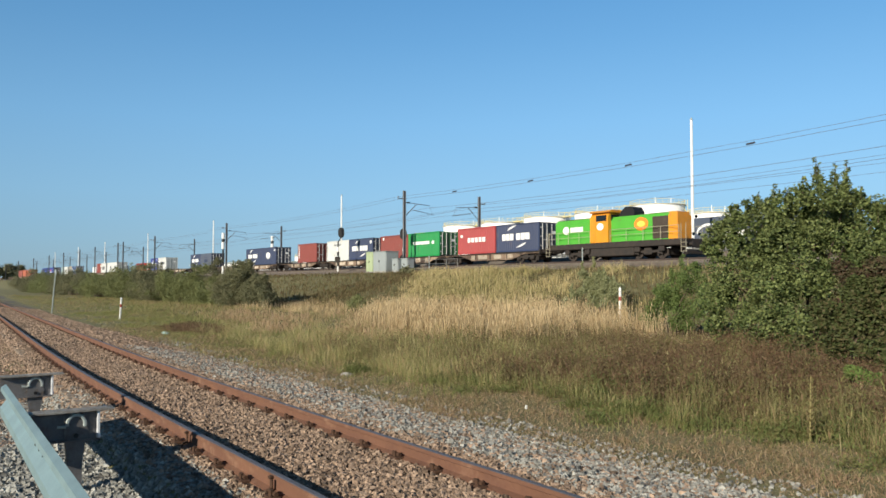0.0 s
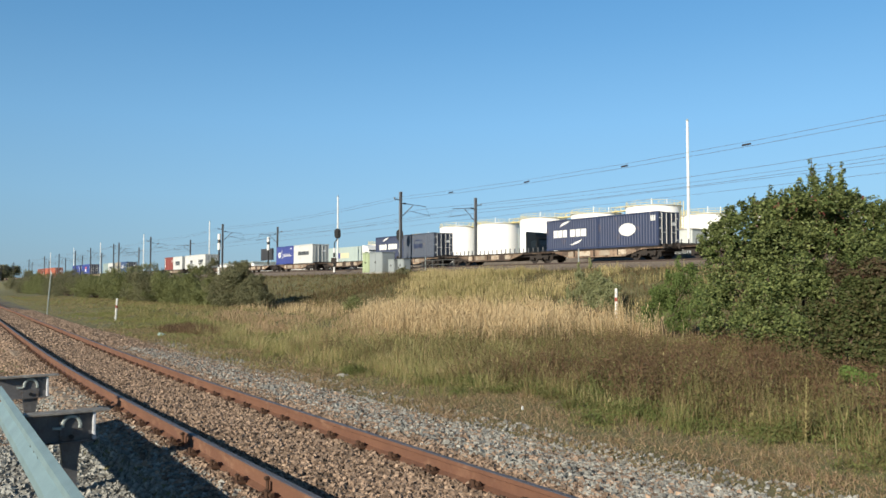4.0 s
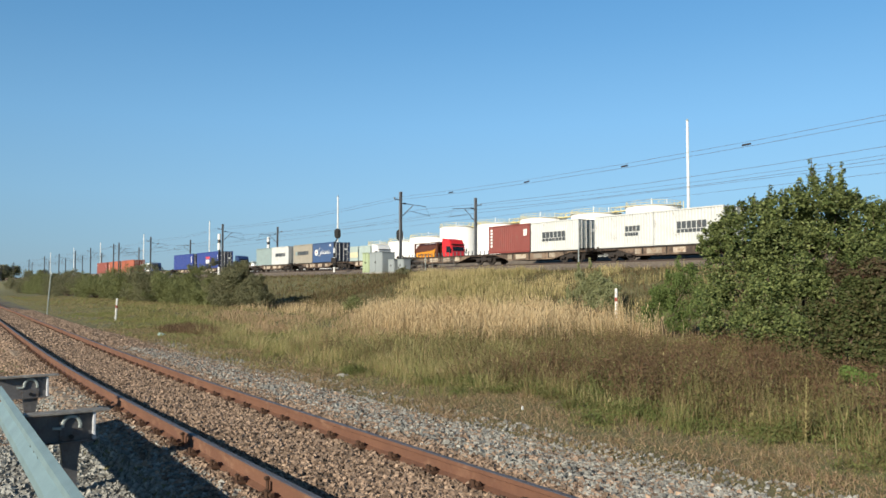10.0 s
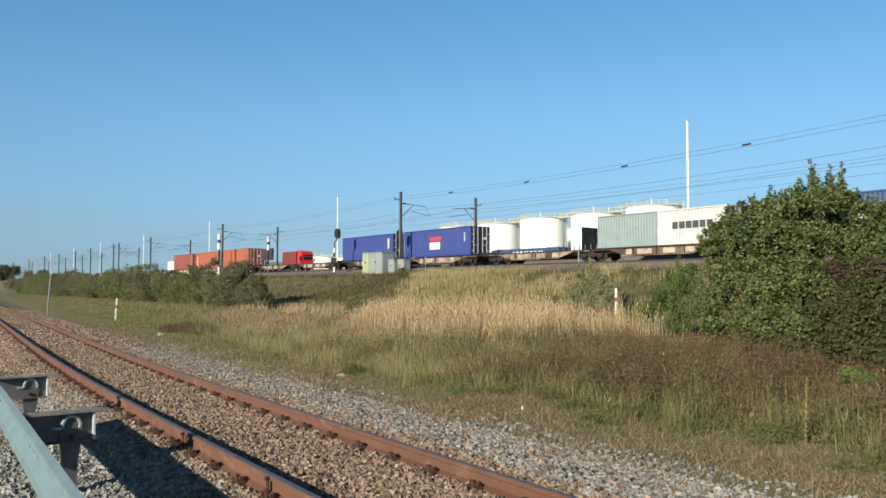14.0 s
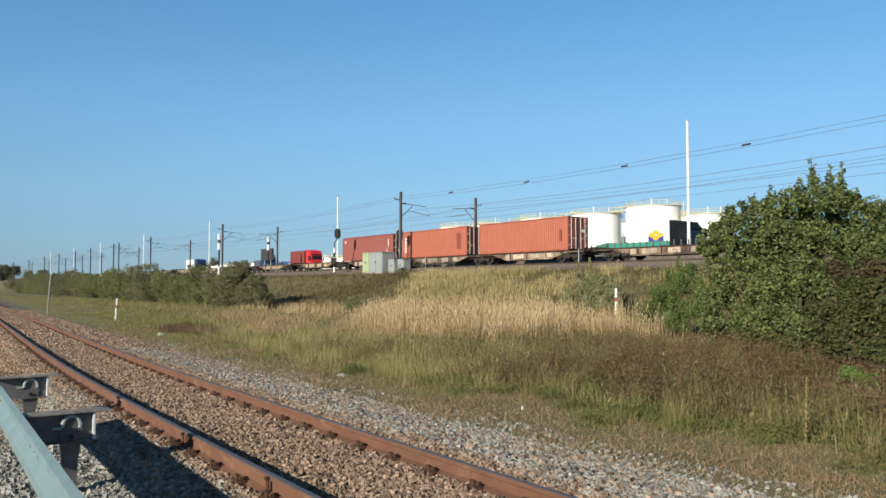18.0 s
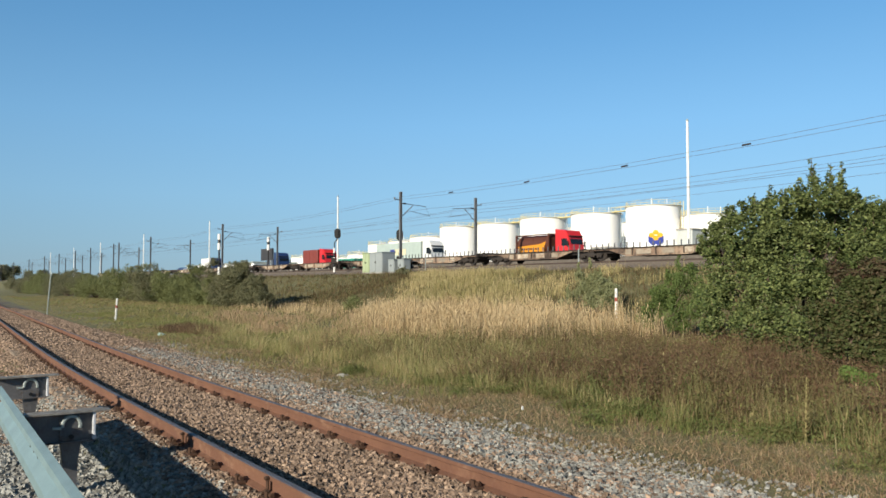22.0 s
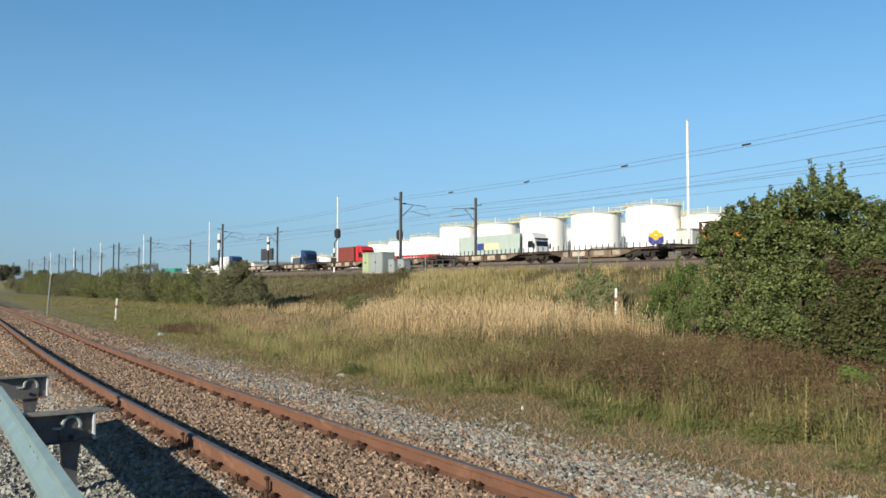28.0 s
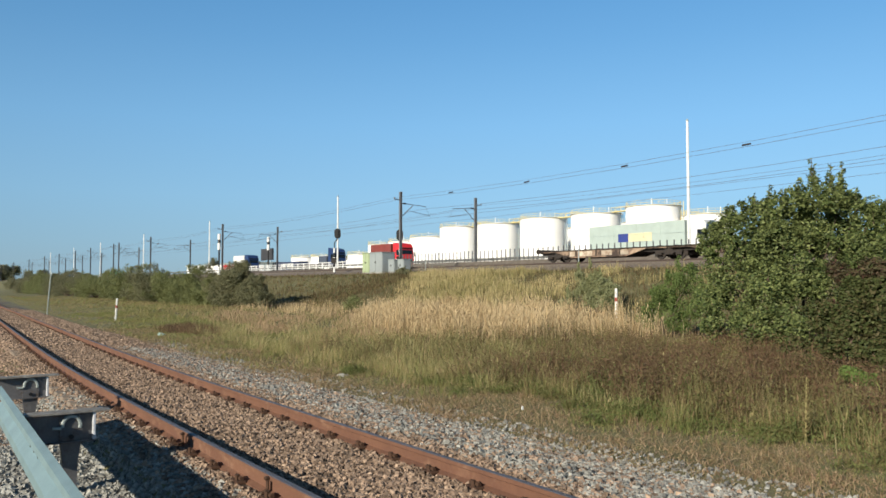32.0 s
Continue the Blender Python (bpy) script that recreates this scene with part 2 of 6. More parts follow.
def along(offset, lift, x0, x1, step):
    out, x = [], x0
    while x < x1 + 1e-6:
        o, d = bend(x)
        o2, _ = bend(x + 0.1)
        s = Vector((-(o2 - o), 0.1, 0)).normalized()
        out.append(((x + s.x * offset, TRACK_Y + o + s.y * offset, d + lift), s))
        x += step if x < -30 else min(step, 0.8)
    return out


railway = thing("near_railway_track", pose(0, 0, 0), "single rusty railway track on stone ballast", "railway track", kind="structure")
FOOT = [(-0.07, -0.15), (0.07, -0.15), (0.07, -0.14), (0.012, -0.12), (0.01, -0.045), (0.036, -0.032), (0.036, -0.004), (0.03, 0.0), (-0.03, 0.0), (-0.036, -0.004), (-0.036, -0.032), (-0.01, -0.045), (-0.012, -0.12), (-0.07, -0.14)]
for side in (-0.765, 0.765):
    v, f = sweep(along(side, 0, -420, 40, 6.0), FOOT)
    rail = raw("rail", v, f, RAIL_RUST, railway)
    v, f = sweep(along(side, 0, -420, 40, 6.0), [(-0.03, -0.002), (0.03, -0.002), (0.024, 0.003), (-0.024, 0.003)])
    raw("running_surface", v, f, RAIL_TOP, rail)["label"] = "worn dark grey rail head"
sl0 = part("sleeper", box(B(), -0.13, 0.13, -1.28, 1.28, -0.3, -0.16, 0.02), SLEEPER, railway)
bm = B()
for s in (-1, 1):
    box(bm, -0.085, 0.085, s * 0.1 - 0.05, s * 0.1 + 0.05, -0.16, -0.122, 0.012)
    rod(bm, (-0.06, s * 0.09, -0.105), (0.06, s * 0.09, -0.105), 0.02, 6)
    rod(bm, (0.03, s * 0.12, -0.13), (-0.05, s * 0.1, -0.09), 0.016, 6)
    rod(bm, (0, s * 0.11, -0.135), (0, s * 0.11, -0.075), 0.022, 6)
cl0 = part("rail_clip", bm, CLIP, sl0)
cl0.location = (0, -0.77, 0)
share(cl0, Matrix.Translation((0, 0.77, 0)), sl0)
x, k = 8.0, 0
while x > -60:
    o, d = bend(x)
    o2, _ = bend(x + 0.1)
    m = Matrix.Translation((x, TRACK_Y + o, d)) @ Matrix.Rotation(math.atan2(o2 - o, 0.1), 4, "Z")
    if k == 0:
        sl0.matrix_basis = m
    else:
        s = share(sl0, m, railway)
        for q in (-0.77, 0.77):
            share(cl0, Matrix.Translation((0, q, 0)), s)
    x -= 0.66
    k += 1
# bond lugs on the nearer rail
for jx in (-8.32, -6.02):
    o, d = bend(jx)
    bm = B()
    box(bm, -0.02, 0.02, -0.052, -0.034, -0.13, 0.0, 0.006)
    box(bm, -0.022, 0.022, -0.07, -0.03, -0.03, -0.002, 0.008)
    rod(bm, (0.01, -0.09, -0.125), (0.01, -0.04, -0.1), 0.016, 6)
    rod(bm, (-0.01, -0.085, -0.14), (0.05, -0.12, -0.155), 0.012, 6)
    j = part("bond_lug", bm, CLIP, railway)
    j.location = (jx, TRACK_Y - 0.77 + o, d)


# stony bed under the loose stones, coloured darker for the shade between them
BED = mat("packed_ballast", (0.11, 0.08, 0.056), 0.95, scale=14, color2=(0.05, 0.036, 0.026), fine=45, bump=1.0)
BED_GREY = mat("packed_grey_gravel", (0.14, 0.122, 0.104), 0.95, scale=14, color2=(0.06, 0.051, 0.042), fine=45, bump=1.0)
for name, y0, y1, material in (("ballast_bed", 1.75, 5.1, BED), ("ballast_shoulder", 5.1, 6.3, BED_GREY), ("gravel_strip", 0.75, 1.75, BED_GREY)):
    xs_ = [*range(-420, -60, 12), *np.arange(-60, 12, 0.5)]
    ring_ = np.linspace(y0, y1, 8)
    bv = []
    for x in xs_:
        for k, y in enumerate(ring_):
            y += 0.25 * noise.noise((x * 0.6, 3.0, 1.0)) * (k == 7 and name == "ballast_shoulder")
            bv.append((x, y + bend(x)[0], ground(x, y + bend(x)[0]) + 0.012 + 0.012 * noise.noise((x * 5, y * 5, 0))))
    raw(name, bv, [(i * 8 + j, (i + 1) * 8 + j, (i + 1) * 8 + j + 1, i * 8 + j + 1) for i in range(len(xs_) - 1) for j in range(7)], material, railway)


def pebbles(name, n, x0, x1, y0, y1, lo, hi, material, label, dense=1.0, seed=1, keep=None, lift=0.0):
    """Loose broken stones as one joined mesh lying on the bed."""
    rs = np.random.RandomState(seed)
    cube = np.array([(-1, -1, -1), (1, -1, -1), (1, 1, -1), (-1, 1, -1), (-1, -1, 1), (1, -1, 1), (1, 1, 1), (-1, 1, 1)]) * 0.75
    tri = np.array([(0, 2, 1), (0, 3, 2), (4, 5, 6), (4, 6, 7), (0, 1, 5), (0, 5, 4), (1, 2, 6), (1, 6, 5), (2, 3, 7), (2, 7, 6), (3, 0, 4), (3, 4, 7)])
    u = rs.rand(n) ** dense
    px, py = x1 - u * (x1 - x0), y0 + rs.rand(n) * (y1 - y0)
    if keep is not None:
        ok = keep(px, py)
        px, py = px[ok], py[ok]
    py = py + bend_many(px)
    z = ground_many(px, py) + lift
    n = len(px)
    size = lo + (hi - lo) * rs.rand(n) ** 1.6
    sc = size[:, None] * (0.75 + 0.5 * rs.rand(n, 3))
    v = (cube[None] + 0.65 * (rs.rand(n, 8, 3) - 0.5)) * sc[:, None, :]
    q = rs.randn(n, 4)
    q /= np.linalg.norm(q, axis=1)[:, None]
    w, a, b, c = q.T
    rot = np.stack([1 - 2 * (b * b + c * c), 2 * (a * b - w * c), 2 * (a * c + w * b), 2 * (a * b + w * c), 1 - 2 * (a * a + c * c), 2 * (b * c - w * a), 2 * (a * c - w * b), 2 * (b * c + w * a), 1 - 2 * (a * a + b * b)], 1).reshape(n, 3, 3)
    v = np.einsum("nij,nkj->nki", rot, v)
    v += np.stack([px, py, z + size * (0.1 + 0.55 * rs.rand(n))], 1)[:, None, :]
    faces = (tri[None] + (np.arange(n) * 8)[:, None, None]).reshape(-1, 3)
    return tagged(raw(name, v.reshape(-1, 3), faces, material), label, "gravel", kind="stuff")
# ---- far railway line ----
RAIL_Z, T1, T2 = 3.4, 47.92, 52.3
BANK_STONE = mat("brown_bank_ballast", (0.27, 0.22, 0.18), 0.95, scale=5, color2=(0.09, 0.07, 0.058), fine=12, bump=1.0, dirt=(0.12, 0.105, 0.06), dirt_at=0.56)
MAIN_RAIL = mat("dark_used_rail", (0.07, 0.05, 0.042), 0.75, 0.2, scale=2, vary=0.3)
line = thing("main_railway_line", pose(0, 0, 0), "double main line on a ballasted bank", "railway track", kind="structure")
for yc in (T1, T2):
    bed = [(yc - 2.1, 3.02), (yc - 1.6, RAIL_Z - 0.17), (yc + 1.6, RAIL_Z - 0.17), (yc + 2.1, 3.02)]
    part("ballast_bed", prism(B(), bed, "x", -900, 160), BANK_STONE, line)
    for s in (-0.75, 0.75):
        part("rail", box(B(), -900, 160, yc + s - 0.035, yc + s + 0.035, RAIL_Z - 0.175, RAIL_Z), MAIN_RAIL, line)

sh = [(x, y, ground(x, y) + 0.02 + 0.04 * noise.noise((x * 0.7, y * 0.9, 0))) for x in np.arange(-400, 60, 1.0) for y in (42.2, 43.3, 44.2, 45.0, 45.6, 46.2)]
raw("bank_shoulder", sh, [(i * 6 + j, (i + 1) * 6 + j, (i + 1) * 6 + j + 1, i * 6 + j + 1) for i in range(459) for j in range(5)], BANK_STONE, line)

# gravel on the added crest, darkened to match the shade under the wagons
BANK_DARK = mat("darkened_crest_gravel", (0.17, 0.145, 0.12), 0.95, scale=2, color2=(0.09, 0.075, 0.06), fine=14, bump=0.9)
sh = [(x, y, ground(x, y) + 0.03 + 0.04 * noise.noise((x * 0.7, y * 0.9, 5))) for x in np.arange(-400, 60, 2.0) for y in (53.6, 54.2, 54.7, 55.1, 56.3, 57.9)]
raw("far_shoulder", sh, [(i * 6 + j, (i + 1) * 6 + j, (i + 1) * 6 + j + 1, i * 6 + j + 1) for i in range(229) for j in range(5)], BANK_DARK, line)

# ---- the train ----
SPEED = 18.1
CAR_FLOOR = RAIL_Z + 1.04   # deck on which the boxes stand
MOVING = []                # things that ride with the train, with their place at the start


def riding(ob, x, y=T1, z=RAIL_Z):
    ob.location = (x, y, z)
    MOVING.append((ob, x, y, z))
    return ob


def wheelset(bm, x, r=0.46):
    for s in (-1, 1):
        rod(bm, (x, s * 0.68, r), (x, s * 0.8, r), r, 20)
        rod(bm, (x, s * 0.8, r), (x, s * 0.86, r), r * 0.45, 14, r * 0.3)
    rod(bm, (x, -1.0, r), (x, 1.0, r), 0.08, 8)
    for s in (-1, 1):
        box(bm, x - 0.15, x + 0.15, s * 1.02 - 0.1, s * 1.02 + 0.1, r - 0.14, r + 0.16, 0.03)


def bogie(parent, x, base=1.8, r=0.46):
    bm = B()
    for s in (-1, 1):
        prism(bm, [(x - base / 2 - 0.32, 0.5), (x - base / 2 - 0.3, 0.68), (x - 0.4, 0.64), (x - 0.3, 0.84), (x + 0.3, 0.84), (x + 0.4, 0.64), (x + base / 2 + 0.3, 0.68), (x + base / 2 + 0.32, 0.5), (x + 0.45, 0.48), (x + 0.34, 0.34), (x - 0.34, 0.34), (x - 0.45, 0.48)], "y", s * 1.02 - 0.05, s * 1.02 + 0.05)
        for q in (-0.2, 0, 0.2):
            rod(bm, (x + q, s * 1.03, 0.4), (x + q, s * 1.03, 0.66), 0.075, 8)
    box(bm, x - 0.25, x + 0.25, -1.0, 1.0, 0.5, 0.85)
    # filler block, added to keep the shaded space between the wheels dark
    box(bm, x - base / 2 - 0.5, x + base / 2 + 0.5, -0.6, 0.6, 0.3, 0.8)
    for q in (-1, 1):
        for s in (-1, 1):
            box(bm, x + q * (base / 2 + 0.52) - 0.06, x + q * (base / 2 + 0.52) + 0.06, s * 0.74 - 0.07, s * 0.74 + 0.07, 0.2, 0.7, 0.02)
            rod(bm, (x + q * base / 2 - 0.2, s * 1.04, 0.3), (x + q * base / 2 - 0.2, s * 1.04, 0.6), 0.06, 8)
            rod(bm, (x + q * base / 2 + 0.2, s * 1.04, 0.3), (x + q * base / 2 + 0.2, s * 1.04, 0.6), 0.06, 8)
    b = part("bogie", bm, STEEL_DARK, parent, "dark grimy two-axle bogie")
    for q in (-1, 1):
        bm = B()
        wheelset(bm, x + q * base / 2, r)
        part("wheelset", bm, STEEL_DARK, b)
    return b


def buffers(parent, x, d):
    for s in (-1, 1):
        bm = B()
        rod(bm, (x, s * 0.875, 1.0), (x + d * 0.45, s * 0.875, 1.0), 0.1, 10)
        rod(bm, (x + d * 0.45, s * 0.875, 1.0), (x + d * 0.5, s * 0.875, 1.0), 0.22, 14)
        part("buffer", bm, STEEL_DARK, parent)


def deck(parent, xc, length):
    """One deck of a container wagon: fish-bellied side sills, cross members and locking spigots."""
    h = length / 2
    for s in (-1, 1):
        bm = B()
        prism(bm, [(xc - h, 0.98), (xc - h, 0.84), (xc - h + 2.0, 0.84), (xc - h + 3.9, 0.33), (xc + h - 3.9, 0.33), (xc + h - 2.0, 0.84), (xc + h, 0.84), (xc + h, 0.98)], "y", s * 1.18 - 0.03, s * 1.18 + 0.03)
        sill = part("side_sill", bm, RUST_SILL, parent, "rust-streaked ochre side sill")
        bm = B()
        box(bm, xc - h, xc + h, s * 1.2 - 0.09, s * 1.2 + 0.09, 0.93, 1.0)
        part("top_flange", bm, STEEL_DARK, sill)
        for q, w in ((-2.85, 0.3), (-1.3, 0.7), (1.0, 0.55), (2.85, 0.4)):
            part("data_panel", box(B(), xc + q - w, xc + q + w, s * 1.225 - 0.012, s * 1.225 + 0.012, 0.47, 0.86), PALE_SILL, sill, "pale faded panel with worn lettering")
        for q in (-2.4, -0.15, 2.4):
            part("stiffener", box(B(), xc + q - 0.05, xc + q + 0.05, s * 1.22 - 0.04, s * 1.22 + 0.04, 0.42, 0.93), STEEL_DARK, sill)
    for q in np.linspace(-h + 0.15, h - 0.15, 7):
        part("cross_member", box(B(), xc + q - 0.12, xc + q + 0.12, -1.15, 1.15, 0.78, 0.96), STEEL_DARK, parent)
    bm = B()
    prism(bm, [(xc - h, 0.93), (xc - h, 0.62), (xc - h + 3.4, 0.62), (xc - h + 4.0, 0.34), (xc + h - 4.0, 0.34), (xc + h - 3.4, 0.62), (xc + h, 0.62), (xc + h, 0.93)], "y", -0.85, 0.85)
    part("centre_beam", bm, STEEL_DARK, parent)
    for q in (-h + 0.7, 0, h - 0.7):
        for s in (-1, 1):
            part("spigot", box(B(), xc + q - 0.16, xc + q + 0.16, s * 1.13 - 0.12, s * 1.13 + 0.12, 0.99, 1.035, 0.01), STEEL_DARK, parent)


def wagon():
    w = thing("container_wagon", pose(0, 0, 0), "articulated flat container wagon, weathered rust and ochre", "wagon", "wagons of the freight train")
    for q in (-1, 1):
        deck(w, q * 6.95, 13.8)
        bogie(w, q * 11.75)
        buffers(w, q * 13.95, q)
        bm = B()
        box(bm, q * 13.9 - 0.1, q * 13.9 + 0.1, -1.3, 1.3, 0.8, 1.15)
        rod(bm, (q * 13.9, 0, 0.9), (q * 14.45, 0, 0.8), 0.07, 6)
        part("headstock", bm, STEEL_DARK, w)
    bogie(w, 0)
    return w


wag = wagon()
for k in range(20):
    riding(wag if k == 0 else copy_thing(wag, pose(0, 0, 0)), -65.4 - 29.0 * k - 1.0 * math.sin(math.pi * k / 19))


BAR_PALE = paint("pale_zinc_bar_paint", (0.5, 0.5, 0.49), 0.5)


def box_thing(length, height, side, end, label, marks=()):
    """A corrugated steel shipping container with its corner posts, rails, doors and locking bars. marks: flat shapes on the side."""
    c = thing("shipping_container", pose(0, 0, 0), label, "container", "containers on the train")
    h, w = length / 2, 1.219
    for s in (-1, 1):
        n = int(round((length - 0.3) / 0.278))
        xs_, out = np.linspace(-h + 0.15, h - 0.15, n + 1), []
        p = (xs_[1] - xs_[0])
        for a in xs_[:-1]:
            out += [(a, 0.0), (a + 0.26 * p, 0.0), (a + 0.5 * p, -0.036), (a + 0.76 * p, -0.036)]
        out.append((xs_[-1], 0.0))
        bm = B()
        lo = [bm.verts.new((a, s * (w - 0.012 + d), 0.16)) for a, d in out]
        hi = [bm.verts.new((a, s * (w - 0.012 + d), height - 0.1)) for a, d in out]
        for i in range(len(out) - 1):
            bm.faces.new((lo[i], lo[i + 1], hi[i + 1], hi[i]) if s < 0 else (lo[i + 1], lo[i], hi[i], hi[i + 1]))
        part("side_wall", bm, side, c)
        part("bottom_rail", box(B(), -h, h, s * w - 0.04, s * w + 0.04 if s < 0 else s * w + 0.0, 0.0, 0.16), side, c)
        part("top_rail", box(B(), -h, h, s * w - 0.03, s * w + 0.03, height - 0.1, height), side, c)
        for q in (-1, 1):
            part("corner_post", box(B(), q * (h - 0.09) - 0.09, q * (h - 0.09) + 0.09, s * (w - 0.06) - 0.075, s * (w - 0.06) + 0.075, 0.1, height - 0.08, 0.012), side, c)
    bm = B()
    prism(bm, [(-w + 0.02, height - 0.06), (-w + 0.06, height - 0.02), (w - 0.06, height - 0.02), (w - 0.02, height - 0.06)], "x", -h + 0.05, h - 0.05)
    part("roof", bm, side, c)
    part("floor_frame", box(B(), -h + 0.1, h - 0.1, -w + 0.08, w - 0.08, 0.06, 0.17), STEEL_DARK, c)
    part("front_wall", box(B(), -h + 0.03, -h + 0.1, -w + 0.1, w - 0.1, 0.12, height - 0.1), side, c)
    for s in (-1, 1):
        door = part("door", box(B(), h - 0.09, h - 0.035, min(0.01 * s, s * (w - 0.12)), max(0.01 * s, s * (w - 0.12)), 0.14, height - 0.12), end, c)
        for q in (0.3, 0.82):
            rod(bm := B(), (h + 0.01, s * q, 0.12), (h + 0.01, s * q, height - 0.1), 0.036, 6)
            part("locking_bar", bm, BAR_PALE, door, "pale locking bar")
        bm = B()
        for zz in (0.5, 0.95, 1.4, 1.85, 2.25):
            box(bm, h - 0.035, h - 0.005, s * 0.55 - 0.5, s * 0.55 + 0.5, zz - 0.06, zz + 0.06)
        part("door_rib", bm, end, door)
        for zz in (0.45, 1.3, 2.1):
            part("hinge", box(B(), h - 0.03, h + 0.02, s * 1.0 - 0.1, s * 1.0 + 0.1, zz - 0.05, zz + 0.05), BAR_PALE, door)
        part("handle", box(B(), h - 0.01, h + 0.035, min(s * 0.25, s * 0.88), max(s * 0.25, s * 0.88), 0.98, 1.04), BAR_PALE, door)
    part("data_plate", box(B(), h - 0.034, h + 0.005, 0.4, 0.75, 1.55, 1.8), WHITE, c)
    part("door_seal", box(B(), h - 0.05, h - 0.02, -0.03, 0.03, 0.14, height - 0.12), BLACK, c)
    for q in (-1, 1):
        for s in (-1, 1):
            for zz in (0.06, height - 0.06):
                part("corner_casting", box(B(), q * (h - 0.085) - 0.092, q * (h - 0.085) + 0.092, s * (w - 0.075) - 0.085, s * (w - 0.075) + 0.085, zz - 0.063, zz + 0.063, 0.01), end, c)
    for name, material, shapes in marks:
        bm = B()
        for s in shapes:
            prism(bm, s, "y", -w - 0.006, -w + 0.004)
        part(name, bm, material, c)
    return c


def bars(x0, x1, z0, z1, n, gap=0.25):
    """A row of plain upright blocks, standing for a line of lettering."""
    w = (x1 - x0) / n
    return [[(x0 + i * w, z0), (x0 + (i + 1 - gap) * w, z0), (x0 + (i + 1 - gap) * w, z1), (x0 + i * w, z1)] for i in range(n)]


def arc(cx, cz, rx, rz, a0, a1, thick):
    """A sickle-shaped stroke, thick in its middle."""
    o = []
    for i in range(9):
        a = radians(a0 + (a1 - a0) * i / 8)
        o.append((cx + rx * math.cos(a), cz + rz * math.sin(a)))
    for i in range(8, -1, -1):
        a = radians(a0 + (a1 - a0) * i / 8)
        k = 1 - thick * math.sin(math.pi * i / 8)
        o.append((cx + rx * k * math.cos(a), cz + rz * k * math.sin(a)))
    return [o]


def disc(cx, cz, rx, rz, n=14):
    return [[(cx + rx * math.cos(2 * math.pi * i / n), cz + rz * math.sin(2 * math.pi * i / n)) for i in range(n)]]


NAVY, NAVY2, GREYBLUE = paint("navy_container_paint", (0.035, 0.048, 0.1)), paint("dark_door_paint", (0.05, 0.06, 0.09)), paint("slate_container_paint", (0.075, 0.09, 0.125))
BRICK, CRIM, GREEN = paint("brick_red_container_paint", (0.215, 0.05, 0.04)), paint("bright_red_container_paint", (0.34, 0.055, 0.055)), paint("bright_green_container_paint", (0.018, 0.25, 0.065))
BRICK_D, ORANGE_D = paint("dark_brick_door_paint", (0.17, 0.045, 0.035)), paint("dark_orange_door_paint", (0.3, 0.085, 0.05))
GREEN_D = paint("dull_green_door_paint", (0.05, 0.13, 0.06))
OFFW, OFFW_D = paint("off_white_container_paint", (0.56, 0.57, 0.555)), paint("grey_white_door_paint", (0.4, 0.43, 0.42))
BEIGE, PALEB = paint("beige_grey_container_paint", (0.31, 0.285, 0.235)), paint("pale_blue_grey_container_paint", (0.25, 0.32, 0.32))
COBALT, MIDB = paint("cobalt_container_paint", (0.04, 0.06, 0.25)), paint("mid_blue_container_paint", (0.04, 0.085, 0.2))
ROYAL = paint("royal_blue_container_paint", (0.03, 0.055, 0.24))
ORANGE, ORANGE2 = paint("orange_red_container_paint", (0.36, 0.105, 0.06)), paint("dull_red_container_paint", (0.245, 0.07, 0.055))
GREY_INK = paint("dark_grey_lettering", (0.07, 0.08, 0.09))
RED_INK = paint("red_lettering", (0.6, 0.06, 0.08))


def swoosh(a=0.0):
    return [("lettering", WHITE, bars(-2.15 + a, -0.45 + a, 1.08, 1.7, 3, 0.14) + bars(-0.15 + a, 1.8 + a, 1.08, 1.7, 3, 0.14)), ("arc_mark", WHITE, arc(-0.15 + a, 1.9, 1.25, 0.55, 172, 85, 0.3)), ("arc_mark", WHITE, arc(-0.1 + a, 0.9, 1.3, 0.5, -5, -95, 0.3))]


def lettering(ink, x0=-1.6, x1=1.95, z0=1.15, z1=1.66, n=6):
    return [("lettering", ink, bars(x0, x1, z0, z1, n, 0.18))]


def script_mark():
    return [("roundel", WHITE, disc(-1.9, 1.35, 0.5, 0.42)), ("roundel_badge", RED_INK, [[(-2.15, 1.3), (-1.65, 1.3), (-1.65, 1.5), (-2.15, 1.5)]]), ("lettering", WHITE, arc(-0.85, 1.68, 0.36, 0.3, 30, 250, 0.35) + arc(-0.95, 1.2, 0.36, 0.34, 70, -150, 0.35) + [d for i in range(7) for d in arc(-0.3 + i * 0.36, 1.32 + 0.04 * (i % 2), 0.2, 0.24 if i == 1 else 0.16, 40, 320, 0.55)] + bars(-0.3, 2.3, 1.12, 1.2, 1, 0) + bars(1.9, 2.4, 2.1, 2.3, 2))]


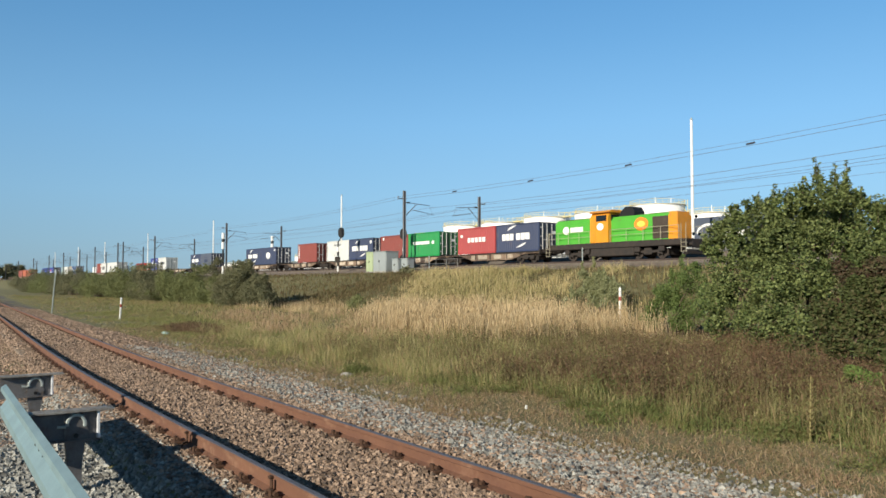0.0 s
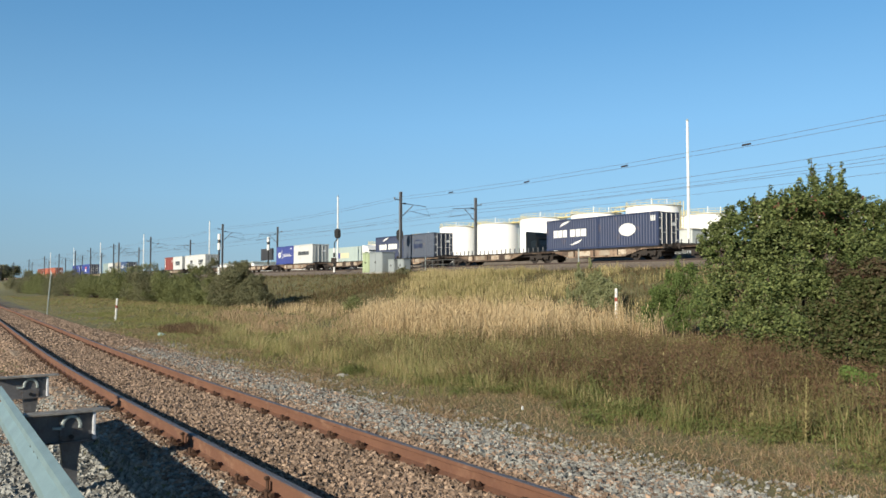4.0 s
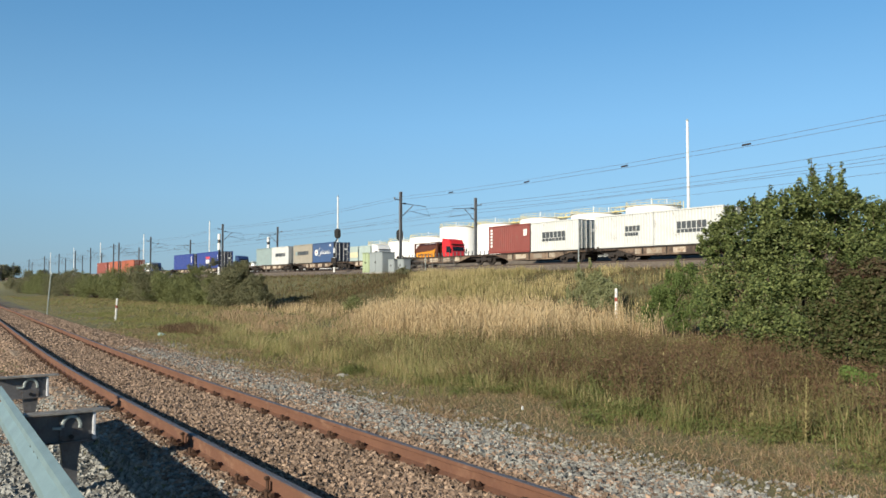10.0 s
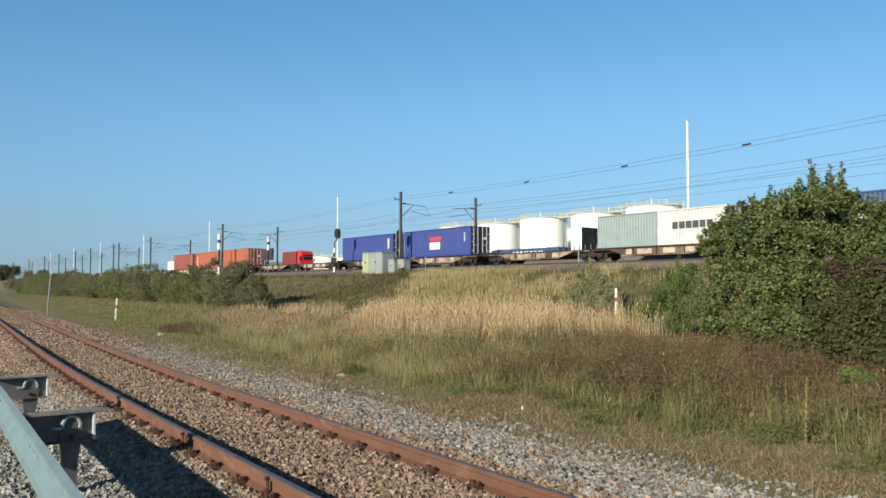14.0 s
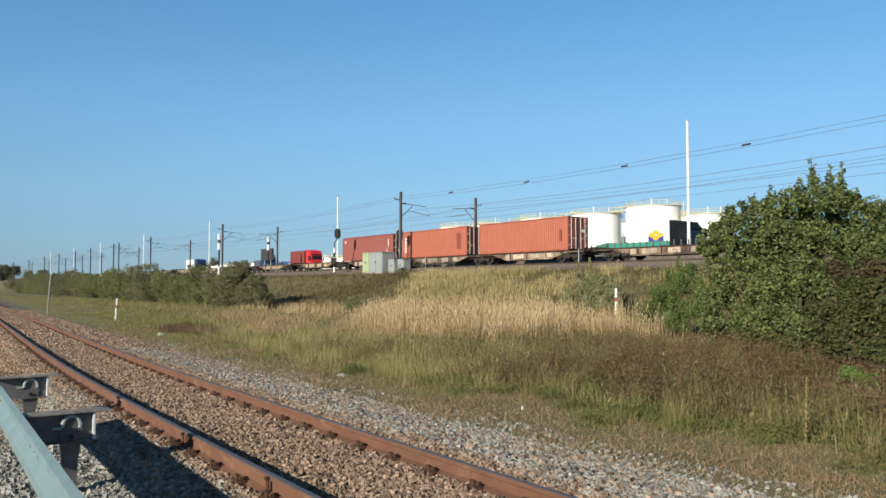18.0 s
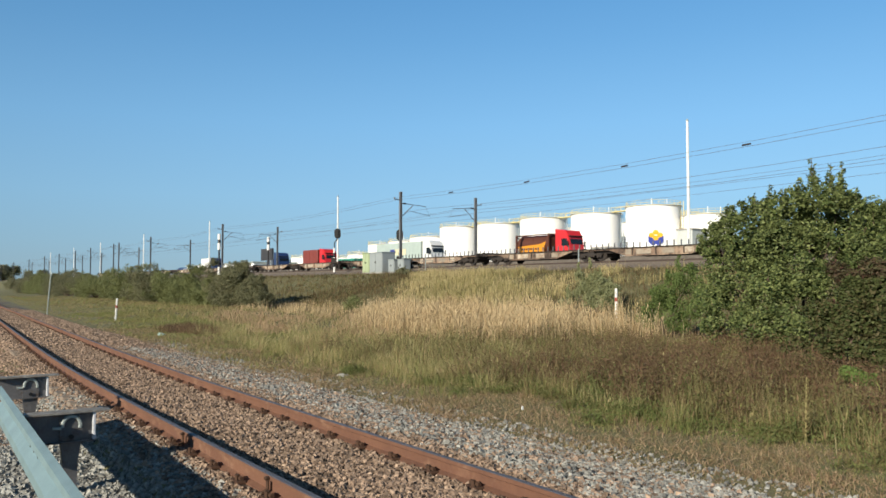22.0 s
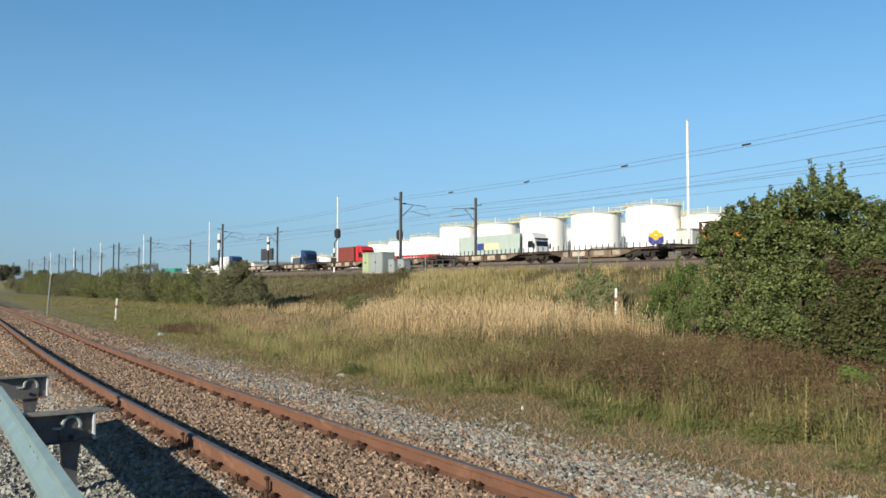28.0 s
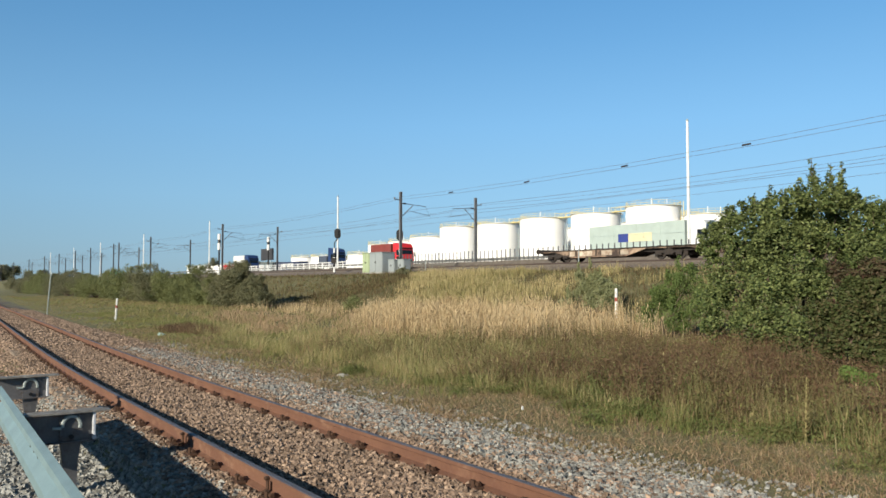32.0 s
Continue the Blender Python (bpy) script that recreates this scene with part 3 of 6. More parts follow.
H8, HC = 2.591, 2.896
L20, L40 = 6.058, 12.192
side_code = [("code_marks", WHITE, bars(2.3, 2.8, 1.9, 2.3, 3, 0.4))]
LOAD = [  # place of the middle at the start, length, height, side, door, label, marks
    (-54.6, L20, H8, NAVY, NAVY2, "navy blue container with white lettering and two arcs", swoosh()),
    (-60.8, L20, H8, CRIM, CRIM, "bright red container with white lettering", [("lettering", WHITE, bars(-1.4, 1.6, 1.15, 1.6, 5) + [[(-2.6, 1.7), (-2.2, 1.7), (-2.2, 1.95), (-2.6, 1.95)]])]),
    (-70.2, L20, H8, GREEN, GREEN_D, "bright green container with white lettering", [("lettering", WHITE, bars(-2.0, 1.2, 1.3, 1.65, 9, 0.12) + bars(1.6, 2.2, 1.3, 1.65, 1))]),
    (-76.3, L20, H8, BRICK, BRICK_D, "brick red container with small white marks", [("code_marks", WHITE, bars(-2.5, -2.1, 2.1, 2.4, 1) + bars(2.3, 2.6, 1.4, 2.2, 1))]),
    (-84.2, L20, H8, NAVY, NAVY2, "navy blue container with white lettering and two arcs", swoosh() + side_code),
    (-90.2, L20, H8, OFFW, OFFW_D, "off-white container with small grey lettering", lettering(GREY_INK, -1.2, 0.9, 1.95, 2.1, 6)),
    (-99.5, L20, H8, BRICK, BRICK_D, "brick red container with an upright white name", [("lettering", WHITE, [d for i in range(6) for d in bars(-2.75, -2.35, 0.6 + i * 0.3, 0.8 + i * 0.3, 1)])]),
    (-113.4, L20, H8, NAVY, NAVY2, "dark slate container with a white globe badge", [("badge", WHITE, disc(0, 1.35, 0.85, 0.5) + side_code[0][2])]),
    (-119.5, L20, H8, NAVY, NAVY2, "navy blue container with white lettering and two arcs", swoosh()),
    (-142.9, L20, H8, GREYBLUE, NAVY2, "slate grey container with a dark oval badge", [("badge", NAVY, bars(-0.9, 0.9, 1.0, 1.5, 4, 0.2) + arc(0, 1.6, 1.1, 0.35, 160, 20, 0.35))]),
    (-149.0, L20, H8, NAVY, NAVY2, "navy blue container with white lettering and two arcs", swoosh()),
    (-172.0, L20, H8, OFFW, OFFW_D, "off-white container with dark grey lettering", lettering(GREY_INK)),
    (-178.1, L20, H8, COBALT, NAVY2, "cobalt blue container with white script and badge", script_mark()),
    (-216.4, L20, H8, OFFW, OFFW_D, "off-white container with two lines of grey lettering", lettering(GREY_INK, -0.9, 1.7) + lettering(GREY_INK, -0.9, 1.5, 0.85, 1.1, 7)),
    (-222.4, L20, H8, OFFW, OFFW_D, "off-white container with short grey lettering", lettering(GREY_INK, 0.2, 1.7, 1.2, 1.62, 4) + lettering(GREY_INK, 0.2, 1.5, 0.85, 1.1, 5)),
    (-230.3, L20, H8, OFFW, OFFW_D, "off-white container with two lines of grey lettering", lettering(GREY_INK, -1.4, 1.5) + lettering(GREY_INK, -1.4, 1.5, 0.85, 1.1, 7)),
    (-236.2, L20, H8, BRICK, BRICK_D, "brick red container with an upright white name", [("lettering", WHITE, [d for i in range(6) for d in bars(-2.75, -2.35, 0.6 + i * 0.3, 0.8 + i * 0.3, 1)] + bars(2.0, 2.5, 1.5, 2.1, 2))]),
    (-274.5, L20, H8, MIDB, NAVY2, "mid blue container with white script and badge", script_mark()),
    (-280.7, L20, H8, BEIGE, OFFW_D, "beige grey container with dark lettering", lettering(GREY_INK) + [("badge", PALEB, bars(-2.3, -1.7, 1.15, 1.65, 1, 0))]),
    (-288.5, L20, H8, OFFW, OFFW_D, "off-white container with dark lettering", lettering(GREY_INK)),
    (-294.5, L20, H8, PALEB, PALEB, "pale blue-grey container without markings", ()),
    (-320.6, L40, HC, ROYAL, NAVY2, "long royal blue container with a red and white badge", [("badge", WHITE, bars(-1.1, 0.9, 0.75, 1.5, 3, 0.1)), ("badge_top", RED_INK, [[(-0.9, 1.65), (0.8, 1.65), (1.3, 2.05), (-1.3, 2.05)]]), ("code_marks", WHITE, bars(5.0, 5.3, 1.4, 2.3, 2, 0.6))]),
    (-335.2, L40, HC, ROYAL, NAVY2, "long royal blue container without a badge", [("code_marks", WHITE, bars(4.9, 5.3, 1.2, 2.4, 2))]),
    (-379.4, L40, HC, ORANGE, ORANGE_D, "long plain orange-red container", [("code_marks", ORANGE2, bars(5.0, 5.4, 0.8, 1.8, 1))]),
    (-393.65, L40, HC, ORANGE, BRICK_D, "long orange-red container with an upright white name", [("lettering", WHITE, [d for i in range(5) for d in bars(-5.3, -4.9, 0.6 + i * 0.34, 0.83 + i * 0.34, 1)]), ("code_marks", ORANGE2, bars(4.4, 5.2, 0.7, 2.3, 2))]),
    (-407.6, L40, HC, ORANGE2, BRICK_D, "long dull red container with small white marks", [("code_marks", WHITE, bars(-5.4, -5.1, 2.2, 2.5, 1) + bars(4.7, 4.85, 0.7, 1.2, 1) + bars(5.0, 5.15, 1.4, 2.3, 1))]),
]
for place, length, height, side, end, label, marks in LOAD:
    riding(box_thing(length, height, side, end, label, marks), place, T1, CAR_FLOOR)

# ---- the locomotive ----
LIME, AMBER = paint("lime_green_loco_paint", (0.085, 0.37, 0.04), 0.45), paint("amber_orange_loco_paint", (0.66, 0.27, 0.02), 0.4)
LOCO_ROOF = paint("brown_black_roof", (0.06, 0.045, 0.035), 0.8)
RAILING = paint("pale_handrail_paint", (0.33, 0.3, 0.22))


def hood(x0, x1, w, z0, z1, cut=0.3):
    bm = B()
    prism(bm, [(-w, z0), (w, z0), (w, z1 - cut), (w - cut * 0.8, z1), (-w + cut * 0.8, z1), (-w, z1 - cut)], "x", x0, x1)
    return bm


def locomotive():
    e = thing("diesel_locomotive", pose(0, 0, 0), "lime green and orange diesel shunting locomotive with central cab", "locomotive")
    part("frame", box(B(), -6.9, 6.5, -1.4, 1.4, 0.95, 1.42, 0.04), STEEL_DARK, e)
    part("fuel_tank", box(B(), -2.1, 2.2, -1.3, 1.3, 0.3, 1.02, 0.06), STEEL_DARK, e)
    part("rear_hood", hood(-6.2, -2.0, 1.05, 1.42, 3.5), LIME, e)
    cab = part("cab", hood(-2.0, -0.15, 1.42, 1.42, 3.95, 0.45), AMBER, e, "orange driver's cab")
    for s in (-1, 1):
        part("cab_window", box(B(), -1.35, -0.3, s * 1.43 - 0.02, s * 1.43 + 0.02, 3.15, 3.62), GLASS_DARK, cab)
        part("cab_door", box(B(), -1.95, -1.45, s * 1.44 - 0.015, s * 1.44 + 0.015, 1.5, 3.5), AMBER, cab)
    for xx in (-2.01, -0.14):
        part("cab_window", box(B(), xx - 0.015, xx + 0.015, -1.1, 1.1, 3.2, 3.65), GLASS_DARK, cab)
    bm = B()
    prism(bm, [(-1.5, 3.84), (1.5, 3.84), (1.1, 4.04), (-1.1, 4.04)], "x", -2.15, 0.0)
    part("cab_roof", bm, AMBER, cab)
    part("front_hood", hood(-0.15, 5.2, 1.05, 1.42, 3.45), LIME, e)
    bm = B()
    prism(bm, [(5.2, -1.06), (5.55, -1.06), (5.8, -0.8), (5.8, 0.8), (5.55, 1.06), (5.2, 1.06)], "z", 1.42, 3.25)
    prism(bm, [(5.2, -0.95), (5.5, -0.92), (5.72, -0.7), (5.72, 0.7), (5.5, 0.92), (5.2, 0.95)], "z", 3.25, 3.5)
    part("nose", bm, AMBER, e, "orange nose end with chamfered corners")
    bm = B()
    prism(bm, [(0.2, 3.45), (0.5, 3.95), (0.9, 4.22), (1.5, 4.2), (1.75, 3.8), (1.75, 3.45)], "y", -0.6, 0.6)
    part("exhaust_housing", bm, BLACK, e, "black exhaust housing on the hood")
    part("roof_strip", box(B(), -6.1, -2.05, -0.75, 0.75, 3.5, 3.56), LOCO_ROOF, e)
    part("roof_strip", box(B(), 2.3, 5.3, -0.75, 0.75, 3.45, 3.5), LOCO_ROOF, e)
    for s in (-1, 1):
        bm = B()
        for i in range(9):
            box(bm, 3.85, 5.15, s * 1.07 - 0.02, s * 1.07 + 0.02, 1.6 + i * 0.18, 1.72 + i * 0.18)
        box(bm, 3.8, 5.18, s * 1.055 - 0.01, s * 1.055 + 0.01, 1.5, 3.2)
        part("radiator_grille", bm, LOCO_ROOF, e, "dark brown louvred grille")
        bm = B()
        for d in disc(2.75, 2.72, 0.66, 0.52):
            prism(bm, d, "y", min(s * 1.06, s * 1.072), max(s * 1.06, s * 1.072))
        b = part("badge", bm, paint("badge_orange", (0.85, 0.25, 0.03)), e, "orange sun badge")
        bm = B()
        for d in disc(2.75, 2.72, 0.36, 0.22):
            prism(bm, d, "y", min(s * 1.072, s * 1.082), max(s * 1.072, s * 1.082))
        part("badge_centre", bm, paint("badge_yellow", (0.8, 0.7, 0.1)), b)
        bm = B()
        for d in disc(-5.0, 2.62, 0.35, 0.35) + bars(-4.5, -3.1, 2.45, 2.85, 5, 0.1):
            prism(bm, d, "y", min(s * 1.055, s * 1.068), max(s * 1.055, s * 1.068))
        part("lettering", bm, WHITE, e)
        bm = B()
        for d in disc(-0.95, 2.7, 0.35, 0.3):
            prism(bm, d, "y", min(s * 1.42, s * 1.435), max(s * 1.42, s * 1.435))
        part("crest", bm, WHITE, cab)
        for a, b in ((-6.8, -2.1), (0.0, 6.3)):
            rod(bm := B(), (a, s * 1.36, 2.4), (b, s * 1.36, 2.4), 0.022, 6)
            rod(bm, (a, s * 1.36, 1.95), (b, s * 1.36, 1.95), 0.018, 6)
            for i in range(5):
                q = a + (b - a) * i / 4
                rod(bm, (q, s * 1.36, 1.4), (q, s * 1.36, 2.4), 0.02, 6)
            part("handrail", bm, RAILING, e, "pale tubular handrail")
        for q in (-6.75, 6.75):
            bm = B()
            for i in range(3):
                box(bm, q - 0.2, q + 0.2, s * 1.4 - 0.12, s * 1.4 + 0.12, 0.45 + i * 0.32, 0.49 + i * 0.32)
            for k in (-0.2, 0.2):
                rod(bm, (q + k, s * 1.46, 0.4), (q + k, s * 1.46, 2.5), 0.02, 6)
            part("step", bm, RAILING, e)
        for q in (-3.6, 3.6):
            for k in (-1.1, 1.1):
                part("brake_box", box(B(), q + k - 0.25, q + k + 0.25, s * 1.2 - 0.1, s * 1.2 + 0.1, 0.55, 0.95, 0.03), STEEL_DARK, e)
        for zz, yy in ((1.75, 0.35), (3.05, 0.0)):
            bm = B()
            rod(bm, (6.74, s * yy, zz), (6.82, s * yy, zz), 0.12, 12)
            part("headlight", bm, GLASS_DARK, e)
    bogie(e, -3.55, 2.3, 0.5)
    bogie(e, 3.55, 2.3, 0.5)
    part("snow_plough", box(B(), 6.6, 6.95, -1.3, 1.3, 0.25, 0.6, 0.04), STEEL_DARK, e)
    buffers(e, 6.7, 1)
    buffers(e, -6.9, -1)
    part("buffer_beam", box(B(), 6.6, 6.8, -1.4, 1.4, 0.75, 1.4), STEEL_DARK, e)
    for o in e.children_recursive:
        if "bogie" not in o.name and "wheel" not in o.name:
            o.data.transform(Matrix.Diagonal((1.06, 1, 1, 1)))
    return e


riding(locomotive(), -43.05)
# ---- along the main line ----
def mast(side, x, y, z0=3.0):
    """A steel catenary mast with its bracket; side 1 reaches away from the camera, -1 towards it."""
    m = thing("catenary_mast", pose(x, y, z0), "grey steel catenary mast with bracket arm", "mast", "catenary masts")
    bm = B()
    box(bm, -0.13, 0.13, -0.13, -0.1, 0, 8.6)
    box(bm, -0.13, 0.13, 0.1, 0.13, 0, 8.6)
    box(bm, -0.02, 0.02, -0.1, 0.1, 0, 8.6)
    part("post", bm, MAST_GREY, m)
    part("footing", box(B(), -0.35, 0.35, -0.35, 0.35, -0.4, 0.25, 0.03), CONCRETE, m)
    s = side
    bm = B()
    rod(bm, (0, 0, 7.35), (0, s * 3.3, 7.15), 0.035, 6)
    rod(bm, (0, 0, 5.75), (0, s * 1.6, 7.2), 0.05, 6)
    rod(bm, (0, s * 1.2, 6.55), (0, s * 3.9, 6.15), 0.03, 6)
    rod(bm, (0, s * 3.3, 7.15), (0, s * 3.7, 6.2), 0.015, 5)
    part("bracket", bm, MAST_GREY, m)
    bm = B()
    rod(bm, (0, -s * 0.1, 7.75), (0, -s * 0.85, 7.75), 0.05, 6)
    rod(bm, (0, -s * 0.8, 7.7), (0, -s * 0.8, 7.95), 0.07, 6)
    part("feeder_arm", bm, MAST_GREY, m)
    bm = B()
    for i in range(4):
        rod(bm, (0, s * (0.35 + i * 0.1), 7.33), (0, s * (0.38 + i * 0.1), 7.33), 0.09, 8)
    part("insulator", bm, STEEL_DARK, m)
    return m


near_mast, far_mast = mast(1, -71.4, 45.0), mast(-1, -71.4, 55.3)
for x in (-127.2, -171.5, -200.0, -205.5, -233, -255, -283, -313, -352, -400, -450):
    copy_thing(near_mast, pose(x, 45.0, 3.0))
for x in (-128.4, -177.4, -222.5, -269, -300, -333, -372, -422, -20.0):
    copy_thing(far_mast, pose(x, 55.3, 3.0))
copy_thing(near_mast, pose(-14.0, 45.0, 3.0))
WIRE = mat("dark_wire", (0.16, 0.15, 0.145), 0.7, 0.2, vary=0.3)
wires = thing("overhead_wires", pose(0, 0, 0), "thin dark overhead line wires", "cable", kind="structure")
for y, z, r in ((44.2, 10.9, 0.014), (44.2, 10.6, 0.016), (47.9, 9.85, 0.018), (48.1, 8.75, 0.014), (52.3, 9.85, 0.018), (52.1, 8.75, 0.014), (56.1, 10.75, 0.014)):
    bm = B()
    xs_ = [-405, -335, -270, -205, -171.5, -127.5, -71.4, -17, 60]
    for a, b in zip(xs_[:-1], xs_[1:]):
        n = 5
        for i in range(n):
            u, w = i / n, (i + 1) / n
            sag = 0.45 if z > 9 else 0.05
            rod(bm, (a + (b - a) * u, y, z - sag * 4 * u * (1 - u)), (a + (b - a) * w, y, z - sag * 4 * w * (1 - w)), r * 0.75, 4)
    part("wire", bm, WIRE, wires)
for x in (-28.9, -39.0, -49.9, -61.0):
    u = (x + 71.4) / 54.4
    bm = B()
    rod(bm, (x - 0.3, 44.2, 10.72 - 1.8 * u * (1 - u)), (x + 0.3, 44.2, 10.75 - 1.8 * u * (1 - u)), 0.06, 6)
    part("bird_marker", bm, STEEL_DARK, wires)

POLE_WHITE = paint("white_pole_paint", (0.78, 0.78, 0.76), dirt_at=0.8)


def lamp_pole(x, top=16.7):
    p = thing("lighting_pole", pose(x, 60.0, 3.85), "tall slim white road lighting pole", "pole", "road poles")
    part("shaft", rod(B(), (0, 0, 0), (0, 0, top - 3.85), 0.16, 10, 0.11), POLE_WHITE, p)
    part("foot", rod(B(), (0, 0, 0), (0, 0, 0.6), 0.26, 10), GALV, p)
    part("cap", rod(B(), (0, 0, top - 3.85), (0, 0, top - 3.65), 0.15, 10, 0.05), GALV, p)
    return p


lp = lamp_pole(-45.3)
for x in (-114.7, -178.4, -236.2, -294, -343, -400):
    copy_thing(lp, pose(x, 60.0, 3.2))


def signal(x, y, z0, top, crooked=False, label="railway signal on a black and white post"):
    s = thing("railway_signal", pose(x, y, z0, 0, 0, 55), label, "signal", "railway signals")
    h = top - z0
    bm = B()
    rod(bm, (0, 0, 0), (0, 0, h * 0.55), 0.12, 10)
    part("post", bm, POLE_WHITE, s)
    bm = B()
    for q in (0.12, 0.34):
        rod(bm, (0, 0, h * q), (0, 0, h * (q + 0.1)), 0.135, 10)
    part("black_band", bm, BLACK, s)
    o = 0.4 if crooked else 0.0
    bm = B()
    rod(bm, (0, 0, h * 0.55), (0, 0, h * 0.66), 0.07, 8)
    rod(bm, (0, 0, h * 0.66), (o, -0.1, h * 0.76), 0.07, 8)
    part("neck", bm, BLACK, s)
    bm = B()
    out = [(0.38 * math.cos(a) + o, h * 0.87 + (0.22 if math.sin(a) > 0 else -0.22) + 0.4 * math.sin(a)) for a in np.linspace(0, 2 * math.pi, 20, endpoint=False)]
    prism(bm, out, "y", -0.2, -0.12)
    head = part("backing_board", bm, BLACK, s, "black oval signal board")
    for i in range(3):
        bm = B()
        rod(bm, (o, -0.2, h * 0.87 + 0.35 - i * 0.35), (o, -0.4, h * 0.87 + 0.35 - i * 0.35), 0.13, 10)
        part("lamp_hood", bm, BLACK, head)
    part("relay_box", box(B(), -0.35, 0.25, -0.25, 0.25, h * 0.2, h * 0.2 + 0.7, 0.03), STEEL_DARK, s)
    return s


signal(-84.2, 43.6, 2.95, 8.35, True)
signal(-72.2, 45.4, 3.0, 7.5, label="railway signal seen behind a mast")


def banner(x, y, z0, z1):
    s = thing("signal_post", pose(x, y, z0), "banded black and white signal column", "signal", "railway signals")
    h = z1 - z0
    part("column", rod(B(), (0, 0, 0), (0, 0, h * 0.62), 0.14, 10), BLACK, s)
    for a, b in ((0.02, 0.2), (0.62, 0.78), (0.86, 1.0)):
        part("white_band", rod(B(), (0, 0, h * a), (0, 0, h * b), 0.27 if a > 0.5 else 0.18, 12), POLE_WHITE, s)
    part("dark_band", rod(B(), (0, 0, h * 0.78), (0, 0, h * 0.86), 0.26, 12), BLACK, s)
    return s


banner(-124.8, 43.6, 2.95, 9.75)
banner(-136.5, 57.0, 3.8, 10.3)
board = thing("dark_notice_board", pose(-139.4, 58.0, 3.85), "dark grey panel on a short post", "sign")
part("panel", box(B(), -3.0, 3.0, -0.05, 0.05, 2.2, 4.4, 0.02), mat("dark_panel", (0.05, 0.05, 0.055), 0.6, vary=0.2), board)
for q in (-1.5, 1.5):
    part("leg", rod(B(), (q, 0.1, 0), (q, 0.1, 3.0), 0.08, 8), GALV, board)

CAB_GREY, CAB_GREEN = paint("grey_cabinet_paint", (0.29, 0.32, 0.325), dirt_at=0.75), paint("pale_green_cabinet_paint", (0.36, 0.43, 0.26), dirt_at=0.75)


def cabinet(x, y, w, d, h, body, label):
    c = thing("relay_cabinet", pose(x + 0.4, y, 2.66), label, "cabinet", "trackside cabinets")
    part("plinth", box(B(), -w / 2, w / 2, -d / 2, d / 2, 0, 0.15), CONCRETE, c)
    part("body", box(B(), -w / 2, w / 2, -d / 2, d / 2, 0.15, h, 0.03), body, c)
    part("lid", box(B(), -w / 2 - 0.06, w / 2 + 0.06, -d / 2 - 0.06, d / 2 + 0.06, h, h + 0.08, 0.02), body, c)
    for s in (-1, 1):
        door = part("door", box(B(), min(0.02 * s, s * (w / 2 - 0.06)), max(0.02 * s, s * (w / 2 - 0.06)), -d / 2 - 0.03, -d / 2, 0.25, h - 0.1, 0.01), body, c)
        part("handle", box(B(), s * 0.1 - 0.03, s * 0.1 + 0.03, -d / 2 - 0.06, -d / 2 - 0.03, h * 0.5, h * 0.5 + 0.2), STEEL_DARK, door)
    part("door_end", box(B(), w / 2, w / 2 + 0.03, -d / 2 + 0.08, d / 2 - 0.08, 0.25, h - 0.1, 0.01), body, c)
    return c


cabinet(-74.95, 43.0, 1.4, 1.1, 2.25, CAB_GREEN, "pale green trackside relay cabinet")
cabinet(-72.0, 42.8, 2.6, 1.6, 2.2, CAB_GREY, "large grey trackside relay cabinet")
cabinet(-68.95, 42.5, 1.1, 0.9, 1.35, CAB_GREY, "small grey trackside cabinet")
cabinet(-67.3, 42.6, 1.1, 0.9, 1.35, CAB_GREY, "small grey trackside cabinet")
low_rail = thing("low_railing", pose(-63.0, 43.4, 2.95), "low grey tubular railing beside the cabinets", "railing")
for i in range(5):
    part("post", rod(B(), (-3.6 + i * 1.8, 0, -0.1), (-3.6 + i * 1.8, 0, 0.95), 0.03, 6), GALV_OLD, low_rail)
for z in (0.5, 0.93):
    part("bar", rod(B(), (-3.6, 0, z), (3.6, 0, z), 0.025, 6), GALV_OLD, low_rail)
marker = thing("track_marker", pose(-43.2, 43.6, 2.95), "thin pale marker stake on the bank", "post", "bank stakes")
part("stake", box(B(), -0.035, 0.035, -0.035, 0.035, -0.1, 1.35, 0.01), GALV, marker)
copy_thing(marker, pose(-64.5, 43.6, 2.95))

# palisade of white posts and the parapet, between railway and road
posts = thing("post_fence", pose(0, 0, 0), "row of short grey fence posts along the road", "fence")
pm = part("post", box(B(), -0.05, 0.05, -0.05, 0.05, 0, 1.75, 0.01), MAST_GREY, posts)
pm.location = (-93.0, 58.5, 3.88)
for i in range(1, 70):
    share(pm, Matrix.Translation((-93.0 + i * 0.8, 58.5, 3.88)), posts)
part("rail", box(B(), -93, -37, 58.55, 58.62, 4.55, 4.68), GALV_OLD, posts)
parapet = thing("road_parapet", pose(0, 0, 0), "white-grey metal parapet along the road bank", "railing")
pm = part("post", box(B(), -0.08, 0.08, -0.06, 0.06, 0, 1.3, 0.01), POLE_WHITE, parapet)
pm.location = (-93.0, 58.4, 3.85)
for i in range(1, 34):
    share(pm, Matrix.Translation((-93.0 - i * 2.4, 58.4, 3.85)), parapet)
for z in (4.3, 4.65, 5.05):
    part("bar", box(B(), -174, -93, 58.3, 58.42, z - 0.06, z + 0.06), POLE_WHITE, parapet)
barrier = thing("crash_barrier", pose(0, 0, 0), "galvanised crash barrier along the motorway", "barrier")
part("beam", box(B(), -330, 60, 61.6, 61.7, 4.5, 4.8, 0.02), GALV_OLD, barrier)
bp = part("post", box(B(), -0.05, 0.05, 61.7, 61.8, 3.9, 4.78), GALV_OLD, barrier)
for i in range(-80, 12):
    share(bp, Matrix.Translation((i * 4.0, 0, 0)), barrier)

